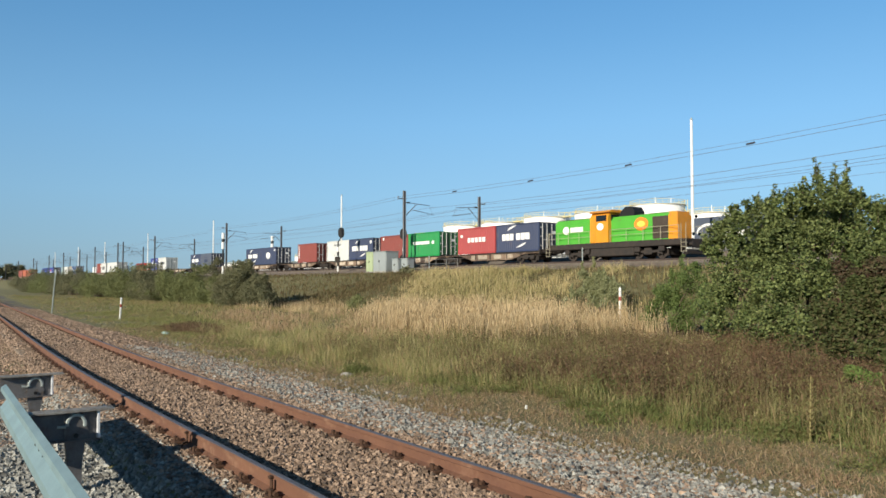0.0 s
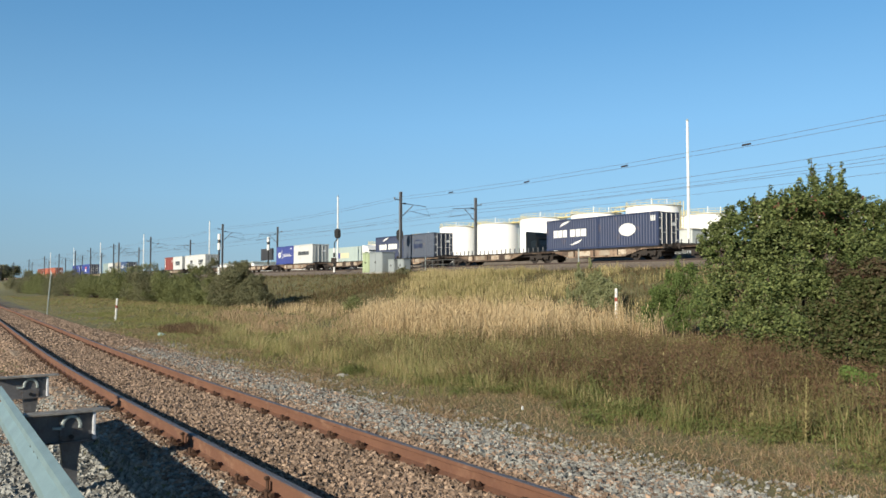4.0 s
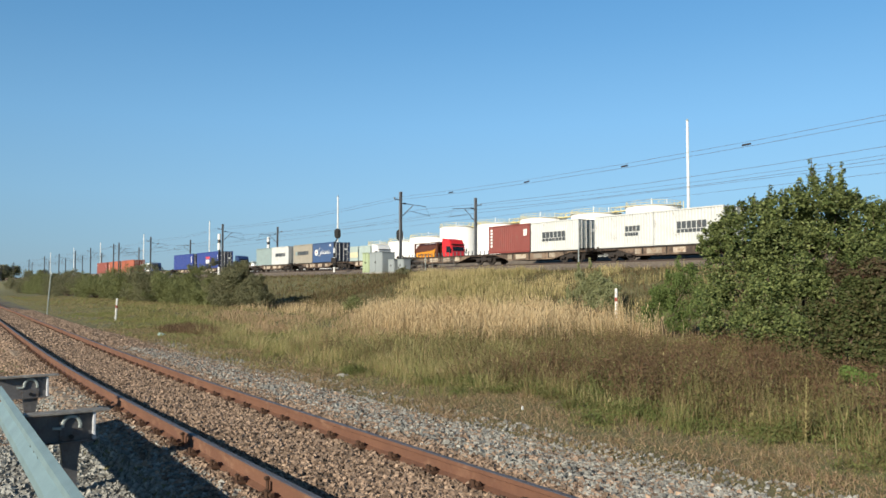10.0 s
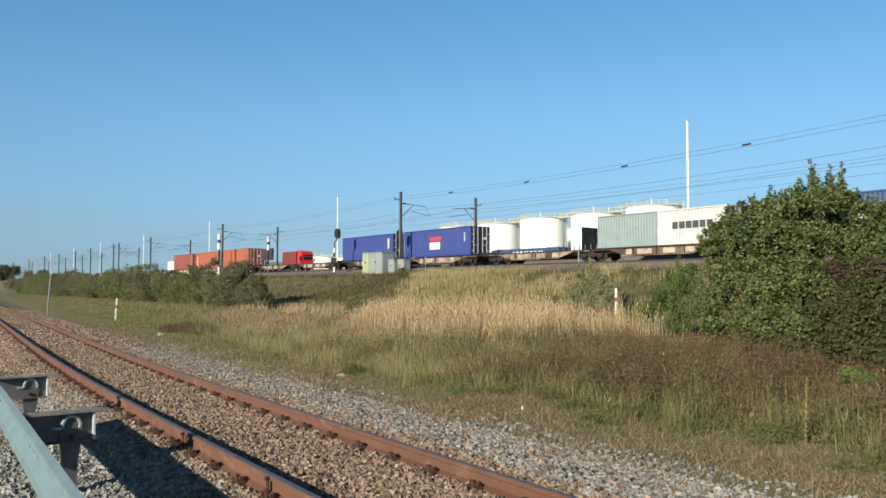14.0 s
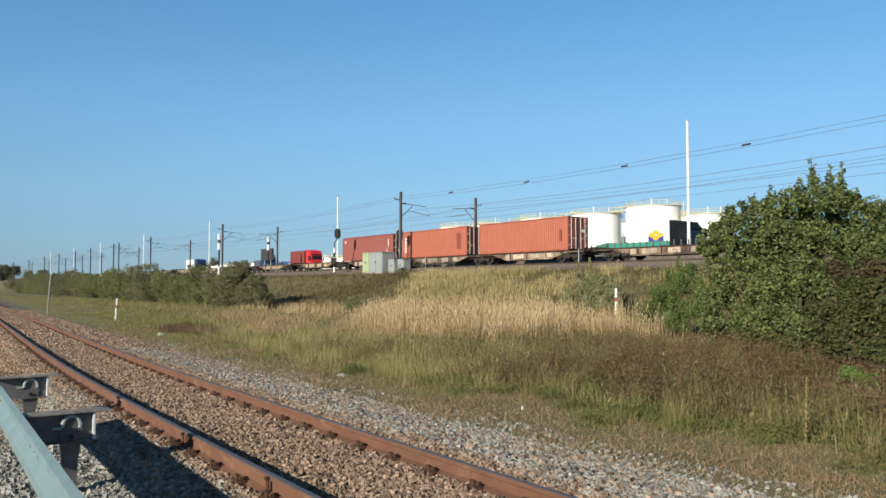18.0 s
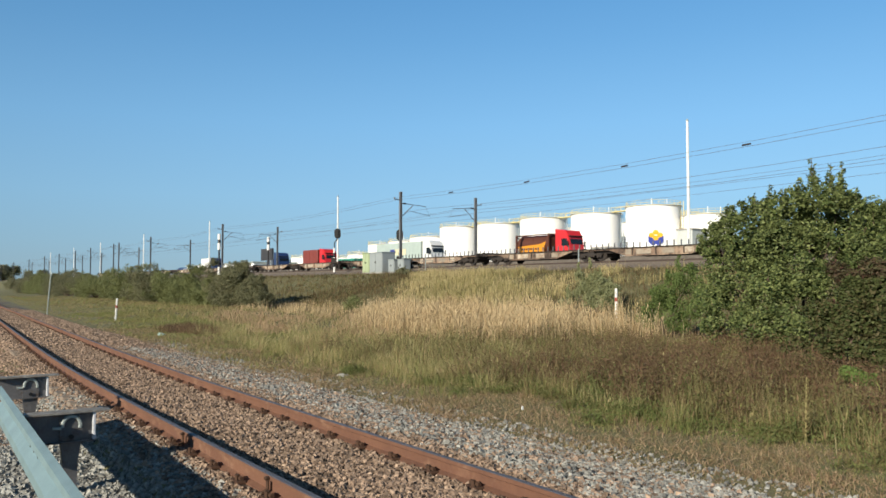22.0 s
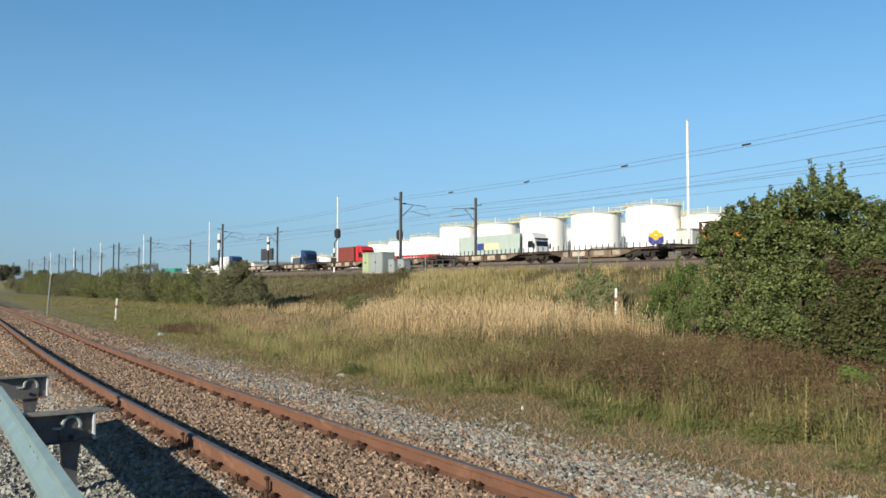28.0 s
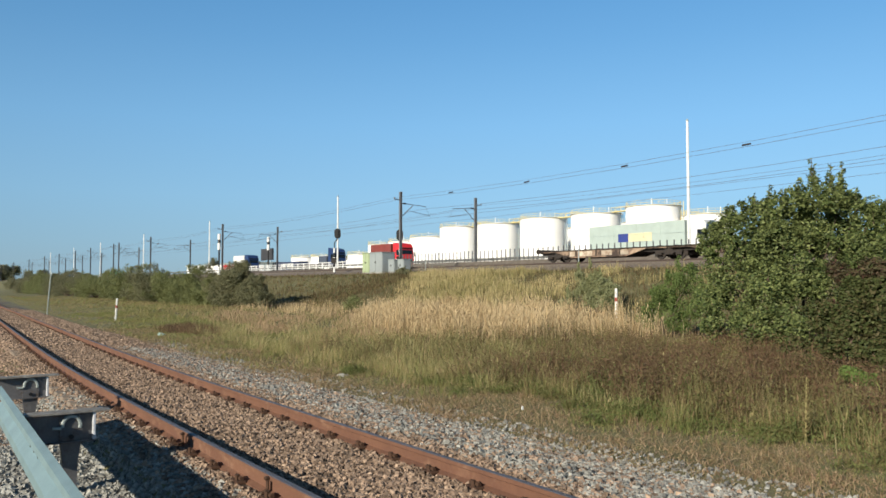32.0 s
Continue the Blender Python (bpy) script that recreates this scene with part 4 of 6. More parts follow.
# ---- storage tanks ----
TANK = mat("white_tank_paint", (0.92, 0.91, 0.89), 0.55, scale=0.25, vary=0.07, fine=3, bump=0.03, dirt=(0.6, 0.55, 0.46), dirt_at=0.78)
YELLOW = paint("yellow_rail_paint", (0.72, 0.6, 0.26), dirt_at=0.8)
YELLOW_DULL = paint("faded_walkway_paint", (0.62, 0.56, 0.4), dirt_at=0.7)


def tank(x, y, r, top, base=1.2, logo=False):
    t = thing("storage_tank", pose(x, y, base), "large white cylindrical storage tank" + (" with a yellow and blue emblem" if logo else " with yellow roof railing"), "tank", "storage tanks")
    h = top - base
    bm = B()
    bmesh.ops.create_cone(bm, cap_ends=False, segments=48, radius1=r, radius2=r, depth=h, matrix=Matrix.Translation((0, 0, h / 2)))
    shell = part("shell", bm, TANK, t, smooth=True)
    for q in (0.35, 0.68, 0.985):
        bm = B()
        bmesh.ops.create_cone(bm, cap_ends=False, segments=48, radius1=r + 0.05, radius2=r + 0.05, depth=0.14, matrix=Matrix.Translation((0, 0, h * q)))
        part("stiffening_ring", bm, TANK, shell)
    part("roof", rod(B(), (0, 0, h - 0.05), (0, 0, h + r * 0.11), r, 40, 0.4), TANK, t)
    n = 28
    for z in (0.55, 1.1):
        bm = B()
        for i in range(n):
            a, b = 2 * math.pi * i / n, 2 * math.pi * (i + 1) / n
            rod(bm, ((r - 0.1) * math.cos(a), (r - 0.1) * math.sin(a), h + z), ((r - 0.1) * math.cos(b), (r - 0.1) * math.sin(b), h + z), 0.045, 4)
        part("guard_ring", bm, YELLOW, t, "yellow roof railing")
    stanchion = part("stanchion", rod(B(), (0, 0, 0), (0, 0, 1.1), 0.04, 4), YELLOW, t)
    stanchion.location = (r - 0.1, 0, h)
    for i in range(1, n):
        a = 2 * math.pi * i / n
        share(stanchion, Matrix.Translation(((r - 0.1) * math.cos(a), (r - 0.1) * math.sin(a), h)), t)
    part("edge_walkway", rod(B(), (0, 0, h - 0.12), (0, 0, h + 0.02), r + 0.35, 40), YELLOW_DULL, t, "grating walkway round the roof edge")
    for q in (0.0, 0.35):
        bm = B()
        rod(bm, (r * 0.5 * math.cos(q * 5 - 1), r * 0.5 * math.sin(q * 5 - 1), h), (r * 0.5 * math.cos(q * 5 - 1), r * 0.5 * math.sin(q * 5 - 1), h + 1.9), 0.07, 6)
        part("vent_pipe", bm, TANK, t)
    # stair tower on the side towards the line's right
    bm = B()
    a0 = radians(22)
    for i in range(24):
        a = a0 + i * 0.035
        p = Vector((math.cos(a), math.sin(a), 0)) * (r + 0.5)
        z = h * (i + 0.5) / 24
        box(bm, p.x - 0.35, p.x + 0.35, p.y - 0.5, p.y + 0.5, z - 0.04, z + 0.04)
    for q in (0.2, 0.8):
        rod(bm, ((r + q) * math.cos(a0), (r + q) * math.sin(a0), 0), ((r + q) * math.cos(a0), (r + q) * math.sin(a0), h + 1.1), 0.08, 5)
    part("stair", bm, YELLOW if logo else GALV, t)
    if logo:
        ax = radians(-46)
        m = Matrix.Rotation(ax, 4, "Z") @ Matrix.Translation((r + 0.02, 0, 0))
        bm = B()
        prism(bm, [(-1.1, 9.6), (-0.5, 9.3), (0.0, 9.7), (0.5, 9.3), (1.1, 9.6), (1.7, 10.2), (1.7, 11.6), (0.9, 11.2), (-0.9, 11.2), (-1.7, 11.6), (-1.7, 10.2)], "x", -0.1, 0.05)
        part("emblem_base", bm, paint("emblem_blue", (0.03, 0.05, 0.3)), t).matrix_basis = m
        bm = B()
        for q, z in ((0, 12.45), (-0.95, 11.8), (0.95, 11.8), (0, 11.1)):
            for d in disc(q, z, 0.66, 0.58):
                prism(bm, d, "x", -0.1, 0.09)
        part("emblem_top", bm, paint("emblem_yellow", (0.75, 0.4, 0.01)), t).matrix_basis = m
    return t


for x, top, logo in ((-202.0, 20.8, False), (-182.2, 20.5, False), (-162.4, 20.8, False), (-142.2, 20.6, False), (-123.5, 21.1, True)):
    tank(x, 150, 6.5, top - 0.9, 1.2, logo)
tank(-111.5, 155, 5.5, 17.6)
for x, y, r, top in ((-260, 156, 6, 17.6), (-246, 158, 7, 18.2), (-229, 158, 8.2, 18.9), (-284, 160, 6, 14.6), (-305, 165, 6, 13.9), (-328, 165, 6.5, 15.0), (-350, 165, 6.5, 15.3), (-176, 172, 6.5, 19.4), (-154, 172, 6.5, 19.8), (-134, 172, 6.5, 20.2), (-196, 172, 6.5, 19.0)):
    tank(x, y, r, top - 0.8)
for x, y, w, h in ((-196, 141, 5, 6.5), (-150, 141.5, 6, 6.0), (-131.0, 141, 4.5, 9.0), (-109.8, 146, 4.0, 12.4)):
    b = thing("plant_building", pose(x, y, 1.2), "small pale concrete plant building beside the tanks", "building")
    part("wall", box(B(), -w / 2, w / 2, -2, 2, 0, h), paint("pale_concrete_paint", (0.55, 0.57, 0.55), dirt_at=0.7), b)
    part("roof", box(B(), -w / 2 - 0.2, w / 2 + 0.2, -2.2, 2.2, h, h + 0.3), CONCRETE, b)
    part("door", box(B(), -0.6, 0.6, -2.06, -2.0, 0, 2.3), GALV_OLD, b)
pr = thing("pipe_bridge", pose(0, 0, 0), "yellow walkway linking the tank tops", "walkway")
for a, b, z in ((-202, -182.2, 19.8), (-182.2, -162.4, 19.8), (-162.4, -142.2, 19.85), (-142.2, -123.5, 20.0)):
    part("walkway", box(B(), a + 6, b - 6, 149.2, 150.8, z - 0.2, z), YELLOW, pr)
    for y in (149.2, 150.8):
        rail = part("handrail", rod(B(), (a + 6, y, z + 1.0), (b - 6, y, z + 1.0), 0.06, 4), YELLOW, pr)
        for k in range(5):
            q = a + 6 + (b - a - 12) * k / 4
            part("handrail_post", rod(B(), (q, y, z), (q, y, z + 1.0), 0.05, 4), YELLOW, rail)

# ---- road vehicles ----
def wheel(parent, x, s, r=0.5):
    bm = B()
    rod(bm, (x, s * 0.95, r), (x, s * 1.22, r), r, 18)
    w = part("wheel", bm, RUBBER, parent)
    part("rim", rod(B(), (x, s * 1.15, r), (x, s * 1.24, r), r * 0.55, 12), GALV_OLD, w)


def lorry(label, cab_paint, load, load_paint=None):
    """A tractor and its trailer; the front bumper is at x = 0, the wheels stand on z = 0."""
    v = thing("lorry", pose(0, 0, 0), label, "truck", "lorries on the road")
    bm = B()
    prism(bm, [(-2.5, 0.75), (-0.02, 0.6), (0.0, 1.6), (-0.1, 2.35), (-0.33, 3.3), (-0.75, 3.9), (-2.5, 4.15)], "y", -1.22, 1.22)
    bmesh.ops.bevel(bm, geom=[e for e in bm.edges if abs(e.verts[0].co.y - e.verts[1].co.y) < 0.01], offset=0.08, segments=2, affect="EDGES")
    cab_ = part("cab", bm, cab_paint, v)
    bm = B()
    prism(bm, [(-0.14, 2.25), (-0.1, 2.28), (-0.25, 2.9), (-0.31, 2.9)], "y", -0.95, 0.95)
    bmesh.ops.translate(bm, verts=bm.verts[:], vec=(0.05, 0, 0))
    part("windscreen", bm, GLASS_DARK, cab_)
    for s in (-1, 1):
        bm = B()
        prism(bm, [(-1.4, 2.1), (-0.3, 2.1), (-0.5, 2.95), (-1.4, 2.95)], "y", s * 1.225 - 0.015, s * 1.225 + 0.015)
        part("side_window", bm, GLASS_DARK, cab_)
        part("mirror", box(B(), -0.25, -0.1, s * 1.42 - 0.1, s * 1.42 + 0.1, 1.95, 2.65, 0.03), BLACK, cab_)
        part("headlight", box(B(), -0.08, 0.03, s * 0.85 - 0.22, s * 0.85 + 0.22, 0.85, 1.05, 0.02), GALV, cab_)
        wheel(v, -1.4, s)
        wheel(v, -5.0, s)
        for q in (-11.2, -12.5, -13.8) if load != "short" else (-9.0, -10.3):
            wheel(v, q, s)
    part("bumper", box(B(), -0.4, 0.04, -1.22, 1.22, 0.3, 0.62, 0.04), BLACK, cab_)
    part("grille", box(B(), -0.06, 0.02, -0.75, 0.75, 1.05, 1.55, 0.02), BLACK, cab_)
    part("visor", box(B(), -0.4, -0.12, -1.1, 1.1, 3.14, 3.28, 0.02), BLACK, cab_)
    part("chassis", box(B(), -15.2, -0.5, -0.45, 0.45, 0.75, 1.05), STEEL_DARK, v)
    if load == "tank":
        part("barrel", rod(B(), (-9.4, 0, 2.42), (-3.9, 0, 2.42), 1.19, 24), load_paint, v)
        for q in (-8.6, -6.65, -4.7):
            part("band", rod(B(), (q - 0.05, 0, 2.42), (q + 0.05, 0, 2.42), 1.21, 24), load_paint, v)
        part("end_cap", rod(B(), (-3.9, 0, 2.42), (-3.72, 0, 2.42), 1.19, 24, 0.7), load_paint, v)
        bm = B()
        for s in (-1, 1):
            prism(bm, [(-9.2, 1.55), (-4.4, 1.55), (-4.4, 2.2), (-4.1, 2.75), (-5.2, 2.45), (-9.2, 2.25)], "y", s * 1.215 - 0.015, s * 1.215 + 0.015)
        part("name_panel", bm, AMBER, v, "orange name panel with brown lettering")
        bm = B()
        for d in bars(-8.6, -5.2, 1.78, 2.02, 8):
            prism(bm, d, "y", -1.24, -1.225)
        part("lettering", bm, load_paint, v)
        for q in (-9.6, -3.7):
            bm = B()
            for s in (-1, 1):
                box(bm, q - 0.1, q + 0.1, s * 1.14 - 0.1, s * 1.14 + 0.1, 1.1, 3.7)
            box(bm, q - 0.08, q + 0.08, -1.2, 1.2, 3.55, 3.7)
            box(bm, q - 0.08, q + 0.08, -1.2, 1.2, 1.1, 1.25)
            rod(bm, (q, -1.1, 1.2), (q, 1.1, 3.6), 0.05, 5)
            rod(bm, (q, 1.1, 1.2), (q, -1.1, 3.6), 0.05, 5)
            part("end_frame", bm, load_paint, v)
        bm = B()
        for s in (-1, 1):
            rod(bm, (-9.6, s * 1.15, 3.62), (-3.7, s * 1.15, 3.62), 0.07, 6)
        part("top_rail", bm, load_paint, v)
    elif load in ("box", "short"):
        a, b = (-16.0, -2.9) if load == "box" else (-9.5, -3.2)
        part("body", box(B(), a, b, -1.25, 1.25, 1.1, 4.0, 0.04), load_paint, v)
        for q in np.arange(a + 0.5, b - 0.2, 0.8 if load == "short" else 3.2):
            for s in (-1, 1):
                part("body_rib", box(B(), q - 0.03, q + 0.03, s * 1.26 - 0.015, s * 1.26 + 0.015, 1.2, 3.9), load_paint, v)
        part("underrun_guard", box(B(), a + 4, b - 3, -1.2, 1.2, 0.5, 0.9), GALV_OLD, v)
    else:
        part("flat_bed", box(B(), -16.0, -2.9, -1.25, 1.25, 1.1, 1.3, 0.03), STEEL_DARK, v)
        if load == "low":
            part("low_load", box(B(), -6.4, -3.2, -1.2, 1.2, 1.3, 2.7, 0.05), load_paint, v)
    return v


CAB_RED, CAB_WHITE, CAB_BLUE = paint("red_cab_paint", (0.62, 0.03, 0.035), 0.35, dirt_at=0.8), paint("white_cab_paint", (0.75, 0.75, 0.74), 0.35, dirt_at=0.8), paint("blue_cab_paint", (0.022, 0.045, 0.13), 0.35, dirt_at=0.8)
CAB_BLACK = mat("black_cab_paint", (0.007, 0.008, 0.009), 0.35, vary=0.3, spec=0.4)
PALE_GREEN = paint("pale_green_trailer_paint", (0.4, 0.475, 0.445), dirt_at=0.8)
BROWN = paint("brown_tank_paint", (0.1, 0.035, 0.02), dirt_at=0.8)
ROAD_Z, FAR_Z, LANE, FAR_LANE = 3.99, 2.8, 66.0, 78.0
lorry_black = lorry("black lorry tractor with an empty flat trailer", CAB_BLACK, "flat")
lorry_tank = lorry("red lorry carrying a brown and orange tank container", CAB_RED, "tank", BROWN)
lorry_green = lorry("white lorry with a pale green box trailer", CAB_WHITE, "box", PALE_GREEN)
for name, material, x0, x1 in (("blue_panel", COBALT, -9.6, -8.2), ("cream_panel", paint("cream_panel_paint", (0.66, 0.6, 0.4)), -8.15, -5.0)):
    bm = B()
    prism(bm, [(x0 - 2, 2.1), (x1 - 2, 2.1), (x1 - 2, 3.0), (x0 - 2, 3.0)], "y", -1.29, -1.27)
    part(name, bm, material, lorry_green)
lorry_red = lorry("red lorry with a rust-red container", CAB_RED, "short", BRICK)
lorry_blue = lorry("dark blue lorry with a low slate load behind the cab", CAB_BLUE, "low", GREYBLUE)
lorry_blue_far = lorry("dark blue lorry with a white box body", CAB_BLUE, "short", WHITE)
lorry_slate = lorry("slate grey lorry with a slate box trailer and white script", CAB_BLACK, "box", GREYBLUE)
bm = B()
for d in arc(-13.5, 2.6, 1.4, 0.8, 200, 20, 0.3) + bars(-12.5, -8.0, 2.0, 2.6, 7):
    prism(bm, d, "y", -1.29, -1.27)
part("lettering", bm, WHITE, lorry_slate)
lorry_left_red = lorry("red lorry with a red box trailer and white lettering", CAB_RED, "box", CAB_RED)
lorry_left_navy = lorry("dark lorry with a navy box trailer and white lettering", CAB_BLACK, "box", NAVY)
lorry_left_blue = lorry("blue lorry with a blue box trailer and white lettering", CAB_BLUE, "box", MIDB)
lorry_left_green = lorry("lorry with a teal green tarpaulin trailer", paint("green_cab_paint", (0.05, 0.2, 0.15), 0.4), "box", paint("teal_tarpaulin", (0.04, 0.26, 0.19), 0.6))
for v in (lorry_left_red, lorry_left_navy, lorry_left_blue):
    bm = B()
    for d in bars(-13.0, -6.0, 2.9, 3.6, 9, 0.3):
        prism(bm, d, "y", 1.27, 1.29)
    part("lettering", bm, WHITE, v)

shed = thing("warehouse", pose(-300, 112, 1.4), "long low white warehouse beyond the road", "building")
part("wall", box(B(), -38, 38, -8, 8, 0, 7.6), TANK, shed)
part("roof", box(B(), -38.5, 38.5, -8.5, 8.5, 7.6, 8.1), GALV, shed)
for i in range(6):
    part("loading_door", box(B(), -32 + i * 11, -28 + i * 11, -8.06, -8.0, 0, 4.2), GALV_OLD, shed)
# ---- beside the near track ----
guard = thing("guard_rail", pose(-11.0, 1.045, -0.18, 0, 0, -1.7), "galvanised steel guard rail on posts with spacer beams", "guard rail")
wave = [(-0.01, 0.22), (-0.035, 0.26), (-0.035, 0.34), (-0.0, 0.385), (0.035, 0.43), (-0.0, 0.475), (-0.035, 0.52), (-0.03, 0.565), (0.012, 0.585)]
ring = wave + [(a + 0.006, b + (0.004 if i > 6 else -0.002)) for i, (a, b) in reversed(list(enumerate(wave)))]
bm = B()
prism(bm, [(a, b) for a, b in ring], "x", 0.95, 20.0)
beam = part("beam", bm, mat("chalky_galvanised_beam", (0.2, 0.285, 0.31), 0.55, 0.15, scale=3, vary=0.25, fine=50, bump=0.05, dirt=(0.25, 0.3, 0.29), dirt_at=0.68), guard, "pale blue-grey corrugated beam")
for q in (3.9, 4.15, 4.4, 8.1, 8.35):
    part("bolt", rod(B(), (q, 0.034, 0.43), (q, 0.016, 0.43), 0.016, 8), STEEL_DARK, beam)
DARK_POST = mat("dull_zinc_post", (0.17, 0.165, 0.17), 0.6, 0.4, scale=4, vary=0.4, dirt=(0.1, 0.07, 0.05), dirt_at=0.6)
# near-white colour carries the sunlit look of the spacer's end plate
ZINC_WHITE = mat("sunlit_zinc_edge", (0.72, 0.74, 0.78), 0.5, 0.2, scale=8, vary=0.3)
CAP_GREY = mat("weathered_cap_plate", (0.3, 0.29, 0.27), 0.75, 0.15, scale=6, vary=0.5, fine=50, bump=0.3, dirt=(0.15, 0.12, 0.1), dirt_at=0.55)
for q in (-0.15, 3.15):
    bm = B()
    box(bm, q - 0.06, q + 0.06, 0.03, 0.62, 0.285, 0.297)
    box(bm, q - 0.006, q + 0.006, 0.03, 0.6, 0.297, 0.55)
    sp = part("spacer_beam", bm, DARK_POST, guard, "dark steel spacer beam")
    bm = B()
    prism(bm, [(0.0, 0.55), (0.7, 0.553), (0.75, 0.56), (0.75, 0.566), (0.7, 0.57), (0.0, 0.568)], "x", q - 0.085, q + 0.085)
    part("spacer_cap", bm, CAP_GREY, sp, "weathered grey cap plate")
    bm = B()
    box(bm, q - 0.065, q + 0.065, 0.602, 0.625, 0.3, 0.548, 0.003)
    box(bm, q + 0.03, q + 0.06, 0.6, 0.635, 0.3, 0.34, 0.008)
    part("end_plate", bm, ZINC_WHITE, sp, "zinc end plate, whitened as if sunlit")
    bm = B()
    prism(bm, [(0.39, -0.3), (0.475, -0.3), (0.485, 0.1), (0.52, 0.36), (0.525, 0.53), (0.325, 0.53), (0.33, 0.36), (0.355, 0.1)], "x", q + 0.012, q + 0.024)
    prism(bm, [(0.39, -0.3), (0.402, -0.3), (0.367, 0.1), (0.342, 0.36), (0.337, 0.5), (0.325, 0.5), (0.33, 0.36), (0.355, 0.1)], "x", q - 0.06, q + 0.014)
    prism(bm, [(0.463, -0.3), (0.475, -0.3), (0.485, 0.1), (0.52, 0.36), (0.525, 0.5), (0.513, 0.5), (0.508, 0.36), (0.473, 0.1)], "x", q - 0.06, q + 0.014)
    po = part("post", bm, DARK_POST, guard, "dark steel channel post sunk in the gravel")
    bm = B()
    ends = [Vector((q + 0.034, 0.425 - 0.075 * math.cos(u), 0.44 + 0.085 * math.sin(u))) for u in np.linspace(-0.15, math.pi + 0.3, 12)]
    for u, w in zip(ends[:-1], ends[1:]):
        rod(bm, u, w, 0.016, 6)
    part("bracket_loop", bm, GALV, po, "pale galvanised bracket loop")
    part("bracket_pin", rod(B(), (q + 0.03, 0.34, 0.42), (q + 0.03, 0.27, 0.425), 0.014, 6), GALV, po)
    part("bolt", rod(B(), (q + 0.02, 0.425, 0.335), (q + 0.04, 0.425, 0.335), 0.022, 8), BLACK, po)
    part("bolt", rod(B(), (q + 0.012, 0.36, 0.44), (q + 0.034, 0.36, 0.44), 0.015, 8), STEEL_DARK, po)


RED_FADED = paint("faded_red_band", (0.32, 0.06, 0.05))


def km_post(x, y, z, lean, h=1.35):
    p = thing("marker_post", pose(x, y, z, 0, lean, 0), "white marker post with a red band", "post", "marker posts")
    part("shaft", box(B(), -0.06, 0.06, -0.05, 0.05, -0.15, h * 0.58, 0.015), POLE_WHITE, p)
    part("red_band", box(B(), -0.062, 0.062, -0.052, 0.052, h * 0.58, h * 0.7, 0.012), RED_FADED, p)
    part("top", box(B(), -0.06, 0.06, -0.05, 0.05, h * 0.7, h, 0.02), POLE_WHITE, p)
    return p


km_post(-48.7, 10.84, ground(-48.7, 10.84), 14)
km_post(-26.2, 29.0, ground(-26.2, 29.0), 0, 1.52)
tall = thing("leaning_post", pose(-61.9, 9.14, ground(-61.9, 9.14), 0, 24, 0), "tall leaning pale post beside the track", "post")
part("shaft", rod(B(), (0, 0, -0.2), (0, 0, 3.3), 0.05, 8, 0.045), GALV, tall)
part("plate", box(B(), -0.3, 0.3, -0.02, 0.02, 3.2, 3.38, 0.01), GALV, tall, "small pale sign plate")
lb = thing("plastic_sheet", pose(-32.7, 9.06, ground(-32.7, 9.06), 0, 0, 20), "pale green plastic sheet lying crumpled in the grass", "litter")
bm = B()
bmesh.ops.create_icosphere(bm, subdivisions=2, radius=0.2)
for v in bm.verts:
    v.co = Vector((v.co.x * 1.1, v.co.y * 0.7, max(v.co.z * 0.6, -0.05) + 0.06 * noise.noise(v.co * 6)))
part("sheet", bm, paint("pale_green_plastic", (0.28, 0.36, 0.32)), lb)
pg = thing("survey_peg", pose(-9.5, 8.3, ground(-9.5, 8.3)), "small white survey peg in the grass", "peg")
part("peg", box(B(), -0.016, 0.016, -0.016, 0.016, -0.1, 0.06, 0.005), POLE_WHITE, pg)
st = thing("grey_stone", pose(-15.2, 8.1, ground(-15.2, 8.1)), "single grey stone lying in the grass", "stone")
bm = B()
bmesh.ops.create_icosphere(bm, subdivisions=2, radius=0.13)
for v in bm.verts:
    v.co *= 1 + 0.35 * noise.noise(v.co * 9)
    v.co.z *= 0.55
part("stone", bm, CONCRETE, st)

